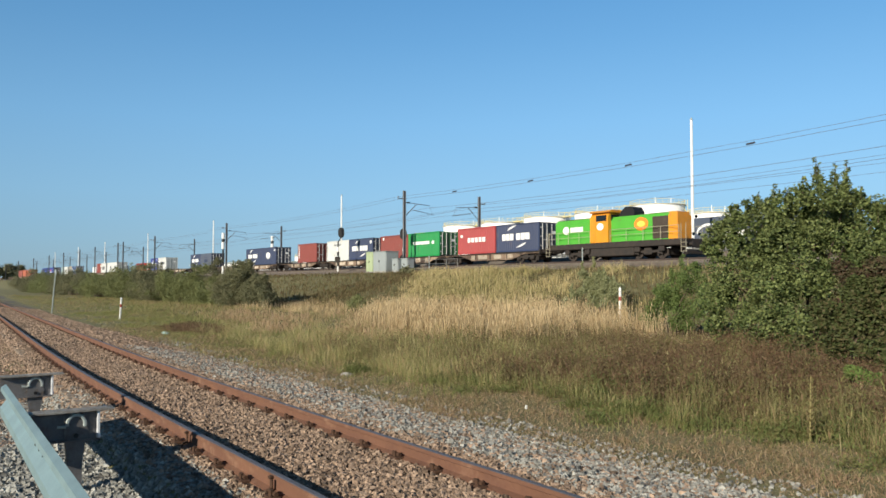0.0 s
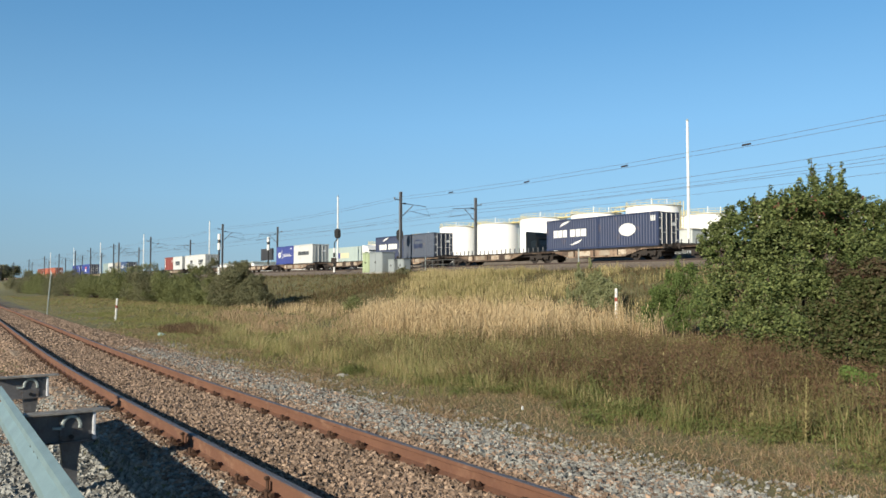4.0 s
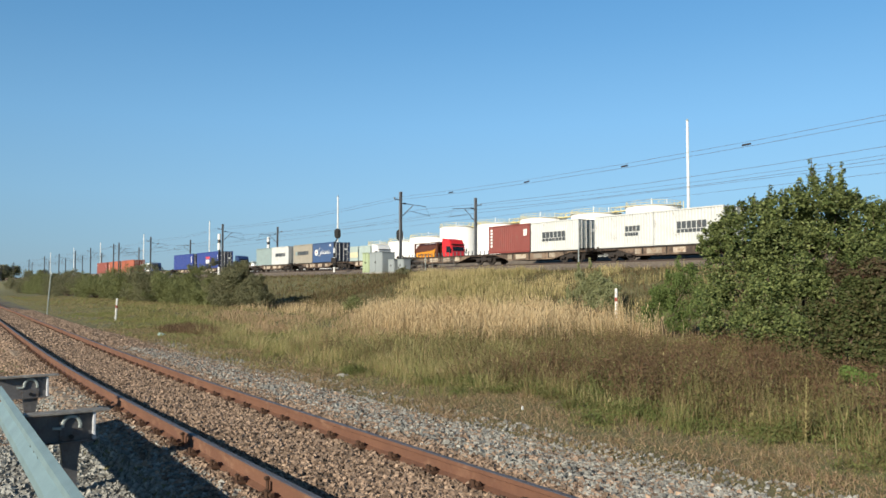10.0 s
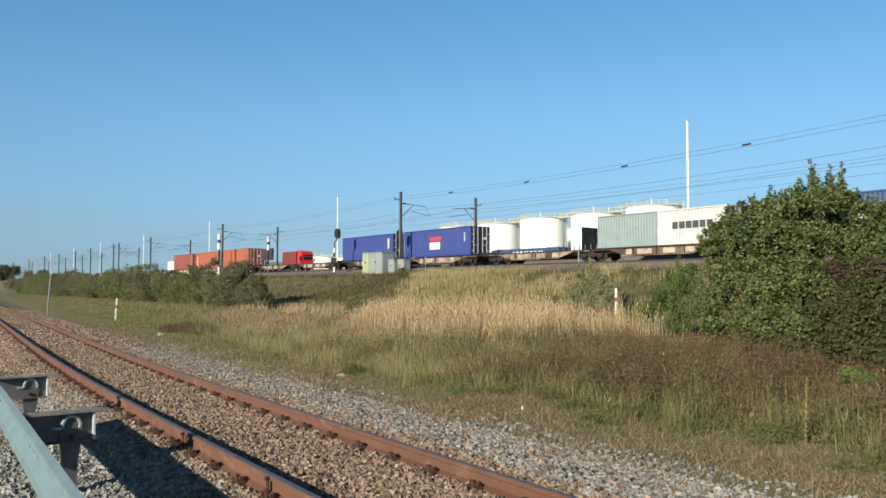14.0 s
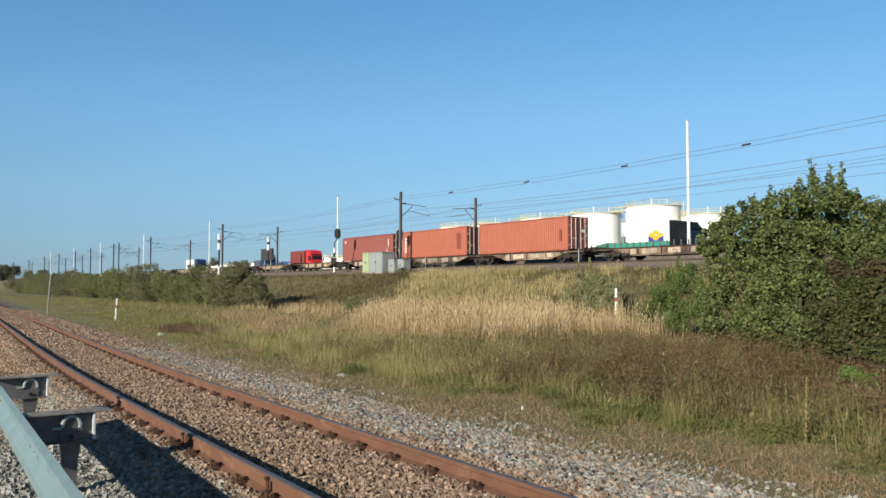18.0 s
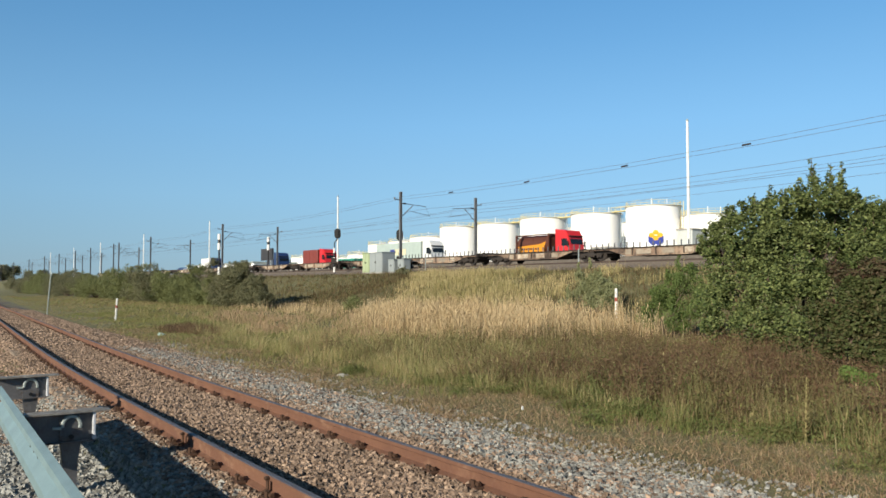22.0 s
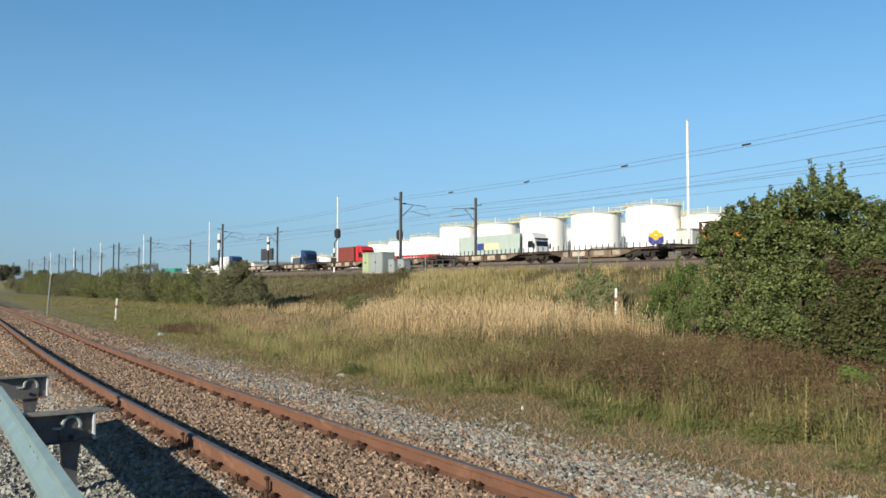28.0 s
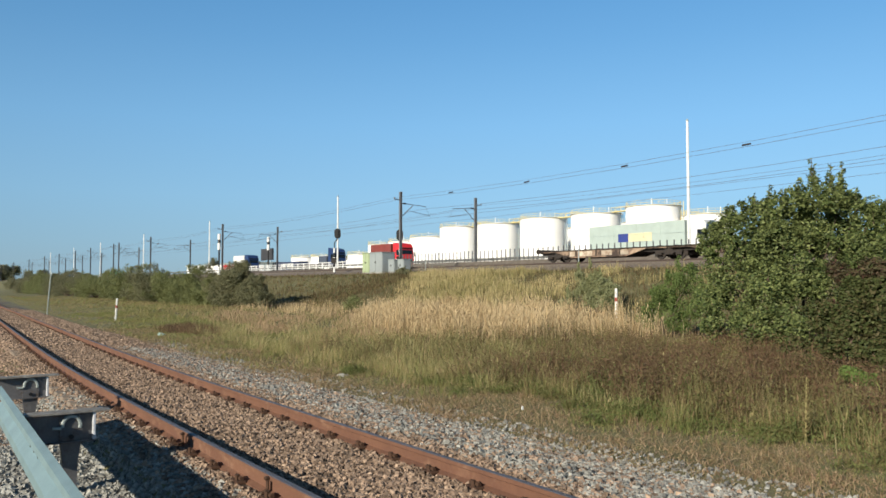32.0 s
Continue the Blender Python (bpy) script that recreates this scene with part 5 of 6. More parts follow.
# ---- plants ----
def tufts(name, n, place, lo, hi, width, material, label, lean=0.35, seed=5, category="grass", heads=0.0, flecks=0, plume=1.0):
    """Blades of grass or stems rooted where place() puts them. heads: share of blades with a seed head; flecks: small dry leaves on each stem."""
    rs = np.random.RandomState(seed)
    px, py = place(rs, n)
    n = len(px)
    pz = ground_many(px, py)
    h = lo + (hi - lo) * rs.rand(n) ** 1.4
    h *= 0.95 + 0.3 * (np.sin(px * 1.7 + 2 * np.sin(py * 0.9)) * np.sin(py * 2.1 + 1.5 * np.sin(px * 0.7))) + 0.15 * np.sin(px * 5.3 + py * 4.1)
    a = rs.rand(n) * 2 * np.pi
    ln = lean * h * rs.rand(n)
    dx, dy = np.cos(a) * ln, np.sin(a) * ln
    t = rs.rand(n) * np.pi
    wx, wy = np.cos(t) * width * (0.6 + 0.8 * rs.rand(n)), np.sin(t) * width * (0.6 + 0.8 * rs.rand(n))
    base = np.stack([px, py, pz - min(0.03, lo * 0.3)], 1)
    mid = base + np.stack([dx * 0.35, dy * 0.35, h * 0.6], 1)
    tip = base + np.stack([dx, dy, h], 1)
    wv = np.stack([wx, wy, np.zeros(n)], 1) / 2
    v = np.stack([base - wv, base + wv, mid + wv * 0.7, mid - wv * 0.7, tip], 1)
    k = np.arange(n)[:, None] * 5
    faces = (np.array([[0, 1, 2, 3]]) + k).tolist() + (np.array([[3, 2, 4]]) + k).tolist()
    v = v.reshape(-1, 3)
    if heads:
        idx = np.where(rs.rand(n) < heads)[0]
        m = len(idx)
        tp, up = tip[idx], np.stack([dx[idx], dy[idx], h[idx]], 1)
        up /= np.linalg.norm(up, axis=1)[:, None]
        s = wv[idx] / np.linalg.norm(wv[idx], axis=1)[:, None]
        hl, hw = plume * (0.06 + 0.12 * rs.rand(m))[:, None], plume * (0.006 + 0.012 * rs.rand(m))[:, None]
        d = np.stack([tp - up * hl * 0.5, tp + s * hw, tp + up * hl * 0.6, tp - s * hw], 1)
        faces += (np.array([[0, 1, 2, 3]]) + np.arange(m)[:, None] * 4 + len(v)).tolist()
        v = np.concatenate([v, d.reshape(-1, 3)])
    if flecks:
        m = n * flecks
        i = np.repeat(np.arange(n), flecks)
        w = 0.35 + 0.7 * rs.rand(m)
        c = base[i] + (tip[i] - base[i]) * w[:, None] + rs.randn(m, 3) * np.array([0.06, 0.06, 0.03])
        p, q = rs.randn(m, 3), rs.randn(m, 3)
        p /= np.linalg.norm(p, axis=1)[:, None]
        q /= np.linalg.norm(q, axis=1)[:, None]
        sz = (0.012 + 0.026 * rs.rand(m))[:, None]
        d = np.stack([c - p * sz, c + q * sz * 0.7, c + p * sz], 1)
        faces += (np.array([[0, 1, 2]]) + np.arange(m)[:, None] * 3 + len(v)).tolist()
        v = np.concatenate([v, d.reshape(-1, 3)])
    return tagged(raw(name, v, faces, material), label, category, kind="stuff")


def area(x0, x1, y0, y1, power=1.0, patch=None):
    """Scatters roots over a strip that follows the near track's bend, denser towards x1."""
    def place(rs, n):
        x = x1 - (x1 - x0) * rs.rand(n) ** power
        y = y0 + (y1 - y0) * rs.rand(n)
        y += bend_many(x) * np.clip((16 - y) / 8, 0, 1)
        if patch:
            ok = np.array([patch(a, b) for a, b in zip(x, y)])
            x, y = x[ok], y[ok]
        return x, y
    return place


def edge(x, y, at, wob=0.9):
    return y > at + wob * noise.noise((x * 0.35, 1.7, 0)) + 0.5 * noise.noise((x * 1.3, 4.7, 0))


TURF = blades("dry_thatch_blades", [(0.4, 0.29, 0.18), (0.27, 0.185, 0.11), (0.19, 0.175, 0.075), (0.5, 0.37, 0.24), (0.23, 0.135, 0.085), (0.33, 0.26, 0.14)], patch=0.9)
TALLG = blades("tall_grass_blades", [(0.31, 0.3, 0.12), (0.48, 0.4, 0.22), (0.21, 0.225, 0.075), (0.34, 0.31, 0.14), (0.38, 0.25, 0.15), (0.13, 0.15, 0.05)], patch=1.1)
TURF_GREEN = blades("green_turf_blades", [(0.18, 0.21, 0.065), (0.29, 0.26, 0.11), (0.14, 0.175, 0.05), (0.24, 0.23, 0.09), (0.26, 0.17, 0.095)], patch=0.4)
MEADOW = blades("mixed_meadow_blades", [(0.14, 0.175, 0.05), (0.23, 0.22, 0.09), (0.16, 0.19, 0.058), (0.34, 0.26, 0.14), (0.21, 0.15, 0.085), (0.17, 0.185, 0.062)], patch=0.16)
TAN = blades("reddish_tan_blades", [(0.42, 0.29, 0.18), (0.3, 0.19, 0.12), (0.5, 0.37, 0.23), (0.24, 0.2, 0.09), (0.36, 0.23, 0.15)], patch=0.3)
REED = blades("golden_reed_blades", [(0.49, 0.37, 0.205), (0.62, 0.49, 0.3), (0.4, 0.29, 0.155), (0.31, 0.225, 0.115)])
LEAF3 = blades("light_willow_leaves", [(0.25, 0.27, 0.14), (0.33, 0.34, 0.19), (0.2, 0.22, 0.1), (0.37, 0.36, 0.19)], 0.6, 0.4)
LEAFF = blades("feathery_green_leaves", [(0.115, 0.172, 0.0517), (0.172, 0.23, 0.0747), (0.0862, 0.127, 0.0345), (0.207, 0.253, 0.092)], 0.6, 0.6)
LEAFD = blades("dark_bramble_leaves", [(0.1, 0.065, 0.045), (0.13, 0.07, 0.055), (0.07, 0.06, 0.035), (0.09, 0.085, 0.04), (0.15, 0.085, 0.06)], 0.6, 0.8)
LEAFO = blades("olive_bramble_leaves", [(0.075, 0.1, 0.034), (0.11, 0.125, 0.046), (0.055, 0.075, 0.026), (0.115, 0.095, 0.046), (0.09, 0.13, 0.042)], 0.6, 0.7)
NETTLE = blades("bright_nettle_leaves", [(0.13, 0.2, 0.055), (0.18, 0.25, 0.075), (0.1, 0.15, 0.04)], 0.6, 0.8)
WEED = blades("rust_weed_stems", [(0.137, 0.072, 0.0446), (0.18, 0.108, 0.0684), (0.101, 0.0828, 0.0396), (0.202, 0.137, 0.0828), (0.108, 0.0612, 0.0374), (0.151, 0.09, 0.0518)], patch=1.3)
WEEDG = blades("green_weed_stems", [(0.162, 0.17, 0.0595), (0.281, 0.246, 0.115), (0.119, 0.132, 0.0425), (0.212, 0.14, 0.0808), (0.196, 0.2, 0.0765), (0.34, 0.281, 0.162)], patch=1.3)
PALE = blades("pale_dead_stems", [(0.45, 0.36, 0.2), (0.36, 0.31, 0.14), (0.52, 0.43, 0.27)])
BANKG = blades("bank_grass_blades", [(0.41, 0.33, 0.155), (0.52, 0.42, 0.23), (0.27, 0.255, 0.1), (0.34, 0.26, 0.13)], patch=0.2)
# lightest and darkest stops stand for leaf highlights and shaded gaps
LEAF = blades("bush_leaves", [(0.09, 0.13, 0.043), (0.17, 0.2, 0.075), (0.04, 0.062, 0.022), (0.25, 0.285, 0.105), (0.11, 0.15, 0.05), (0.07, 0.1, 0.035)], 0.5, 0.9)
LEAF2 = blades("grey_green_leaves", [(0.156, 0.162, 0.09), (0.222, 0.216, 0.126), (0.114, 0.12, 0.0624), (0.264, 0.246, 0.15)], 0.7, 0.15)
LEAF4 = blades("olive_leaves", [(0.167, 0.19, 0.0805), (0.23, 0.247, 0.109), (0.132, 0.149, 0.0575), (0.265, 0.27, 0.127)], 0.7, 0.12)
BARK = mat("brown_bark", (0.12, 0.085, 0.06), 0.95, scale=6, vary=0.4)


def clumps(x0, x1, y0, y1, size, per, keep=None, straight=True):
    """Scatters roots in clumps: each centre gathers about `per` stems within `size` metres. keep gives the chance of a centre at (x, distance from the near track's line)."""
    def place(rs, n):
        m = max(1, n // per)
        cx, cy = x1 - (x1 - x0) * rs.rand(m * 3), y0 + (y1 - y0) * rs.rand(m * 3)
        if keep:
            ok = np.array([rs.rand() < keep(a, b) for a, b in zip(cx, cy)])
            cx, cy = cx[ok], cy[ok]
        if straight:
            cy = cy + bend_many(cx)
        i = rs.randint(0, len(cx), n)
        r = size * (0.4 + rs.rand(len(cx)))[i]
        return cx[i] + rs.randn(n) * r, cy[i] + rs.randn(n) * r * 0.8
    return place


def ramp(v, a, b):
    return max(0.0, min(1.0, (v - a) / (b - a)))


def wavy(x, y, s, seed):
    return 0.5 + 0.5 * noise.noise((x * s, y * s, seed)) + 0.25 * noise.noise((x * s * 2.7, y * s * 2.7, seed + 5))


# matted dry strip along the ballast, with a ragged edge on both sides
tufts("dry_thatch", 120000, area(-40, 3, 5.9, 10.5, 1.5, lambda x, y: edge(x, y - bend(x)[0], 6.3, 0.5)), 0.02, 0.075, 0.011, TURF, "matted dry grass beside the ballast", 4.5, 5)
tufts("dry_thatch", 36000, clumps(-30, 2, 6.3, 10, 0.12, 60, lambda x, y: wavy(x, y, 0.8, 3) > 0.5), 0.03, 0.13, 0.008, TURF, "raised tufts of dry matted grass", 2.2, 55)
tufts("short_grass", 75000, clumps(-62, 3, 6.9, 13, 0.22, 40, lambda x, y: ramp(wavy(x, y, 0.45, 8), 0.35, 0.6) * ramp(y, 6.9 + 0.03 * max(0, x + 22), 8.2 + 0.05 * max(0, x + 22))), 0.04, 0.2, 0.009, TURF_GREEN, "short turf beside the ballast", 0.9, 15)
tufts("short_grass", 60000, area(-150, -17, 6.6, 26, 1.5), 0.04, 0.15, 0.03, MEADOW, "short green, straw and brown turf", 0.8, 6)
# the green belt in front of the reeds
tufts("tall_grass", 95000, clumps(-46, 3, 7.8, 17, 0.25, 45, lambda x, y: ramp(y, 8.3 + 0.04 * max(0, x + 22), 9.4 + 0.05 * max(0, x + 22)) * (1 - 0.8 * ramp(y, 12, 15.5)) * (1.0 if x < -13 else 0.2) * (0.15 + 0.85 * ramp(x, -27, -18)) * ramp(x, -40, -28) * ramp(wavy(x, y, 0.7, 21), 0.36, 0.52)), 0.14, 0.55, 0.006, TALLG, "tall mixed green and straw grass", 0.7, 7, heads=0.03)
tufts("brown_grass", 9000, clumps(-40, -31, 7.5, 10.8, 0.3, 40, lambda x, y: max(0, 1 - ((x + 35.5) / 3.6) ** 2 - ((y - 9.7) / 1.0) ** 2)), 0.12, 0.34, 0.014, blades("dead_brown_blades", [(0.11, 0.075, 0.045), (0.19, 0.125, 0.075), (0.08, 0.065, 0.035)]), "low dead brown patch in the turf", 0.7, 31)
tufts("tan_grass", 28000, clumps(-58, -16, 10.5, 22, 0.4, 45, lambda x, y: ramp(x, -54, -40) * (1 - ramp(x, -24, -15)) * ramp(y, 10.5 + 0.1 * max(0, -x - 30), 13.5) * ramp(wavy(x, y, 0.22, 33), 0.42, 0.62) * (0.4 + 0.6 * ramp(x, -42, -30))), 0.14, 0.5, 0.012, TAN, "reddish tan dry grass", 0.4, 32, heads=0.3, plume=1.0)
tufts("golden_reeds", 46000, clumps(-52, -17, 14, 27.5, 0.45, 50, lambda x, y: ramp(x + 1.55 * y, -5, 3) * (1 - 0.6 * ramp(x + 1.12 * y, -2, 3)) * (1 - ramp(x + 0.93 * y, -3, 3)) * ramp(y, 14.5, 18) * ramp(wavy(x, y, 0.3, 9), 0.15, 0.45), straight=False), 0.6, 1.15, 0.015, REED, "dense golden dry reeds", 0.3, 8, heads=0.5, plume=1.1)
tufts("golden_reeds", 4500, clumps(-66, -38, 22, 28.5, 0.5, 40, lambda x, y: ramp(x, -66, -52) * ramp(y, 21, 25) * ramp(wavy(x, y, 0.25, 12), 0.3, 0.5), straight=False), 0.3, 0.7, 0.022, REED, "thin band of golden reeds below the bank", 0.3, 34, heads=0.6)
# tall dead weeds on the near side of the bush
tufts("brown_weeds", 25000, clumps(-21, 5, 9.0, 21, 0.28, 30, lambda x, y: ramp(y, 9.6, 11) * (0.1 + 0.9 * (1 - ramp(abs(x + 8.8), 2.5, 6.5))) * ramp(wavy(x, y, 0.55, 4), 0.36, 0.55), straight=False), 0.25, 0.8, 0.01, WEED, "tall rust-brown dead weeds", 0.5, 9, heads=0.03, flecks=12)
tufts("green_weeds", 44000, clumps(-21, 5, 8.6, 20, 0.3, 35, lambda x, y: ramp(y, 9.3, 10.4) * ramp(wavy(x, y, 0.6, 14), 0.36, 0.54), straight=False), 0.2, 0.72, 0.01, WEEDG, "olive and straw weeds among the dead stems", 0.5, 35, heads=0.04, flecks=4)
tufts("pale_stems", 1100, clumps(-22, 4, 9.6, 18, 0.3, 14, lambda x, y: ramp(wavy(x, y, 0.5, 24), 0.4, 0.7), straight=False), 0.35, 0.8, 0.008, PALE, "pale dead stalks standing in the weeds", 0.35, 36, heads=0.1)
tufts("green_weeds", 4000, clumps(-13, 4, 9.5, 15, 0.22, 40, lambda x, y: ramp(wavy(x, y, 0.5, 38), 0.45, 0.7), straight=False), 0.2, 0.6, 0.012, blades("nettle_leaves", [(0.1, 0.135, 0.045), (0.14, 0.17, 0.06), (0.12, 0.1, 0.045)]), "green nettles and brambles among dead weeds", 0.6, 39, flecks=7)
tufts("low_weeds", 5000, clumps(-16, 3, 8.4, 10.5, 0.16, 60, lambda x, y: ramp(wavy(x, y, 0.6, 28), 0.45, 0.7), straight=False), 0.05, 0.28, 0.01, blades("low_weed_leaves", [(0.11, 0.14, 0.045), (0.15, 0.17, 0.06), (0.19, 0.13, 0.065)]), "low leafy green weeds at the grass edge", 1.0, 37, flecks=7)
stalk = thing("dead_stalk", pose(-5.51, 9.6, ground(-5.51, 9.6)), "tall yellowing mullein stalk standing in the weeds", "weed")
part("stem", rod(B(), (0, 0, -0.05), (0.03, 0, 0.85), 0.012, 6, 0.006), PALE, stalk)
leaf = part("leaf", prism(B(), [(0.0, 0.0), (0.05, 0.025), (0.12, 0.0), (0.05, -0.025)], "z", 0.0, 0.004), blades("mullein_leaves", [(0.19, 0.165, 0.07), (0.26, 0.215, 0.1), (0.15, 0.15, 0.055)]), stalk)
for k in range(40):
    share(leaf, Matrix.Translation((0.001 * k, 0, 0.08 + 0.019 * k)) @ Matrix.Rotation(k * 2.4, 4, "Z") @ Matrix.Rotation(-0.6 - 0.1 * (k % 5), 4, "Y") @ Matrix.Scale(1.0 - 0.016 * k, 4), stalk)
# the bank
BANKD = blades("dull_bank_grass_blades", [(0.12, 0.1, 0.05), (0.175, 0.135, 0.07), (0.06, 0.066, 0.026), (0.14, 0.085, 0.05), (0.2, 0.175, 0.08), (0.1, 0.1, 0.04)], patch=0.55)
tufts("bank_grass", 24000, clumps(-66, -26, 28, 41.5, 0.5, 40, lambda x, y: ramp(x + 49.4 + 1.2 * (y - 30.7), -1, 1.5) * (1 - 0.9 * ramp(x + 38.0 + 1.085 * (y - 33.8), -2, 4)) * ramp(y, 28, 31) * ramp(wavy(x, y, 0.2, 41), 0.2, 0.45), straight=False), 0.22, 0.65, 0.03, BANKG, "pale straw grass on the railway bank", 0.3, 10, heads=0.3)
tufts("bank_grass", 62000, area(-66, -10, 24, 42.0, 1.0), 0.1, 0.36, 0.035, BANKD, "dull brown grass on the railway bank", 0.4, 12, heads=0.05)
tufts("bank_grass", 30000, area(-200, -59, 26.5, 42.0, 1.5), 0.1, 0.36, 0.06, BANKD, "dull olive and brown grass on the railway bank", 0.4, 13, heads=0.05)
tufts("meadow_grass", 46000, clumps(-112, -34, 9.5, 27, 0.6, 40, lambda x, y: ramp(y, 9.5, 14) * ramp(wavy(x, y, 0.14, 5), 0.25, 0.5)), 0.08, 0.3, 0.03, MEADOW, "low tussocky meadow grass with straw tips", 0.6, 11, heads=0.12)


def leaves(name, lobes, n, size, material, parent, seed, flat=1.0, hollow=0.55, gaps=0.0):
    """Many small leaves on the outer parts of lobes (x, y, z, radius), with gaps, joined as one crown."""
    rs = np.random.RandomState(seed)
    L = np.array(lobes)
    wts = L[:, 3] ** 2
    i = rs.choice(len(L), n, p=wts / wts.sum())
    d = rs.randn(n, 3)
    d /= np.linalg.norm(d, axis=1)[:, None]
    lump = np.array([1 + 0.55 * noise.noise((q[0] * 2.3 + 9 * k, q[1] * 2.3, q[2] * 2.3)) + 0.25 * noise.noise((q[0] * 6, q[1] * 6 + 5 * k, q[2] * 6)) for q, k in zip(d, i)])
    r = (hollow + (1 - hollow) * rs.rand(n) ** 0.6) * lump
    c = L[i, :3] + d * (L[i, 3] * r)[:, None] * np.array([1, 1, flat])
    a = rs.randn(n, 3)
    a[:, 2] *= 0.6
    a /= np.linalg.norm(a, axis=1)[:, None]
    b = np.cross(a, d + 0.6 * rs.randn(n, 3))
    b /= np.linalg.norm(b, axis=1)[:, None] + 1e-9
    if gaps:
        solid = np.array([noise.noise((q[0] * 1.9, q[1] * 1.9, q[2] * 2.2)) + 0.6 * noise.noise((q[0] * 4.7, q[1] * 4.7, q[2] * 4.7)) for q in c])
        ok = solid > gaps - 0.9 * (rs.rand(n) < 0.25)
        a, b, c = a[ok], b[ok], c[ok]
        n = len(c)
    s = (size * (0.6 + 0.8 * rs.rand(n)))[:, None]
    v = np.stack([c - a * s, c + b * s * 0.5, c + a * s, c - b * s * 0.5], 1)
    low = v[:, :, 2].min(axis=1)
    g = ground_many(c[:, 0], c[:, 1])
    v = v[low > g - 0.05].reshape(-1, 3)
    f = np.arange(len(v)).reshape(-1, 4)
    return raw(name, v, f, material, parent)


def limbs(parent, root, ends, r=0.06):
    rs = random.Random(len(ends))
    for e in ends:
        bm = B()
        a, e = Vector(root) + Vector((rs.uniform(-0.4, 0.4), rs.uniform(-0.3, 0.3), 0)), Vector(e)
        m = a.lerp(e, 0.5) + Vector((rs.uniform(-0.3, 0.3), rs.uniform(-0.3, 0.3), 0.1))
        rod(bm, a, m, r, 6, r * 0.7)
        rod(bm, m, e, r * 0.7, 6, r * 0.25)
        part("limb", bm, BARK, parent)


def bush(name, label, lobes, n, size, material, seed, category="bush", shoots=(), hollow=0.5, gaps=0.0):
    x, y = sum(l[0] for l in lobes) / len(lobes), sum(l[1] for l in lobes) / len(lobes)
    z = ground(x, y)
    e = thing(name, pose(x, y, z), label, category, "bushes")
    loc = [(a - x, b - y, c - z, r) for a, b, c, r in lobes]
    limbs(e, (0, 0.6 if len(loc) > 20 else 0, -0.1), [(a, b + 0.25, c) for a, b, c, _ in loc], 0.035)
    rs = np.random.RandomState(seed)
    L = []
    for a, b, c, r in lobes:
        L.append((a, b, c, r * 0.82))
        for _ in range(7):
            d = rs.randn(3)
            d /= np.linalg.norm(d)
            L.append((a + d[0] * r * 0.8, b + d[1] * r * 0.8, c + d[2] * r * 0.75, r * (0.2 + 0.22 * rs.rand())))
    cr = leaves("crown", L, n, size, material, e, seed, 1.0, hollow, gaps)
    cr.matrix_parent_inverse = Matrix.Translation((-x, -y, -z))
    if shoots:
        bm = B()
        for a, b, c, r in shoots:
            rod(bm, (a - x, b - y, c - z - 0.5), (a - x, b - y, c - z + r), 0.012, 5, 0.005)
        part("shoot", bm, BARK, e)
        s = leaves("shoot_leaves", [(a + 0.05 * math.sin(9 * a + 2 * k), b, c - k * 0.14, r * (0.75 + 0.12 * k)) for a, b, c, r in shoots for k in range(4)], 2200, size, material, e, seed + 1, 1.2, 0.2)
        s.matrix_parent_inverse = Matrix.Translation((-x, -y, -z))
    return e


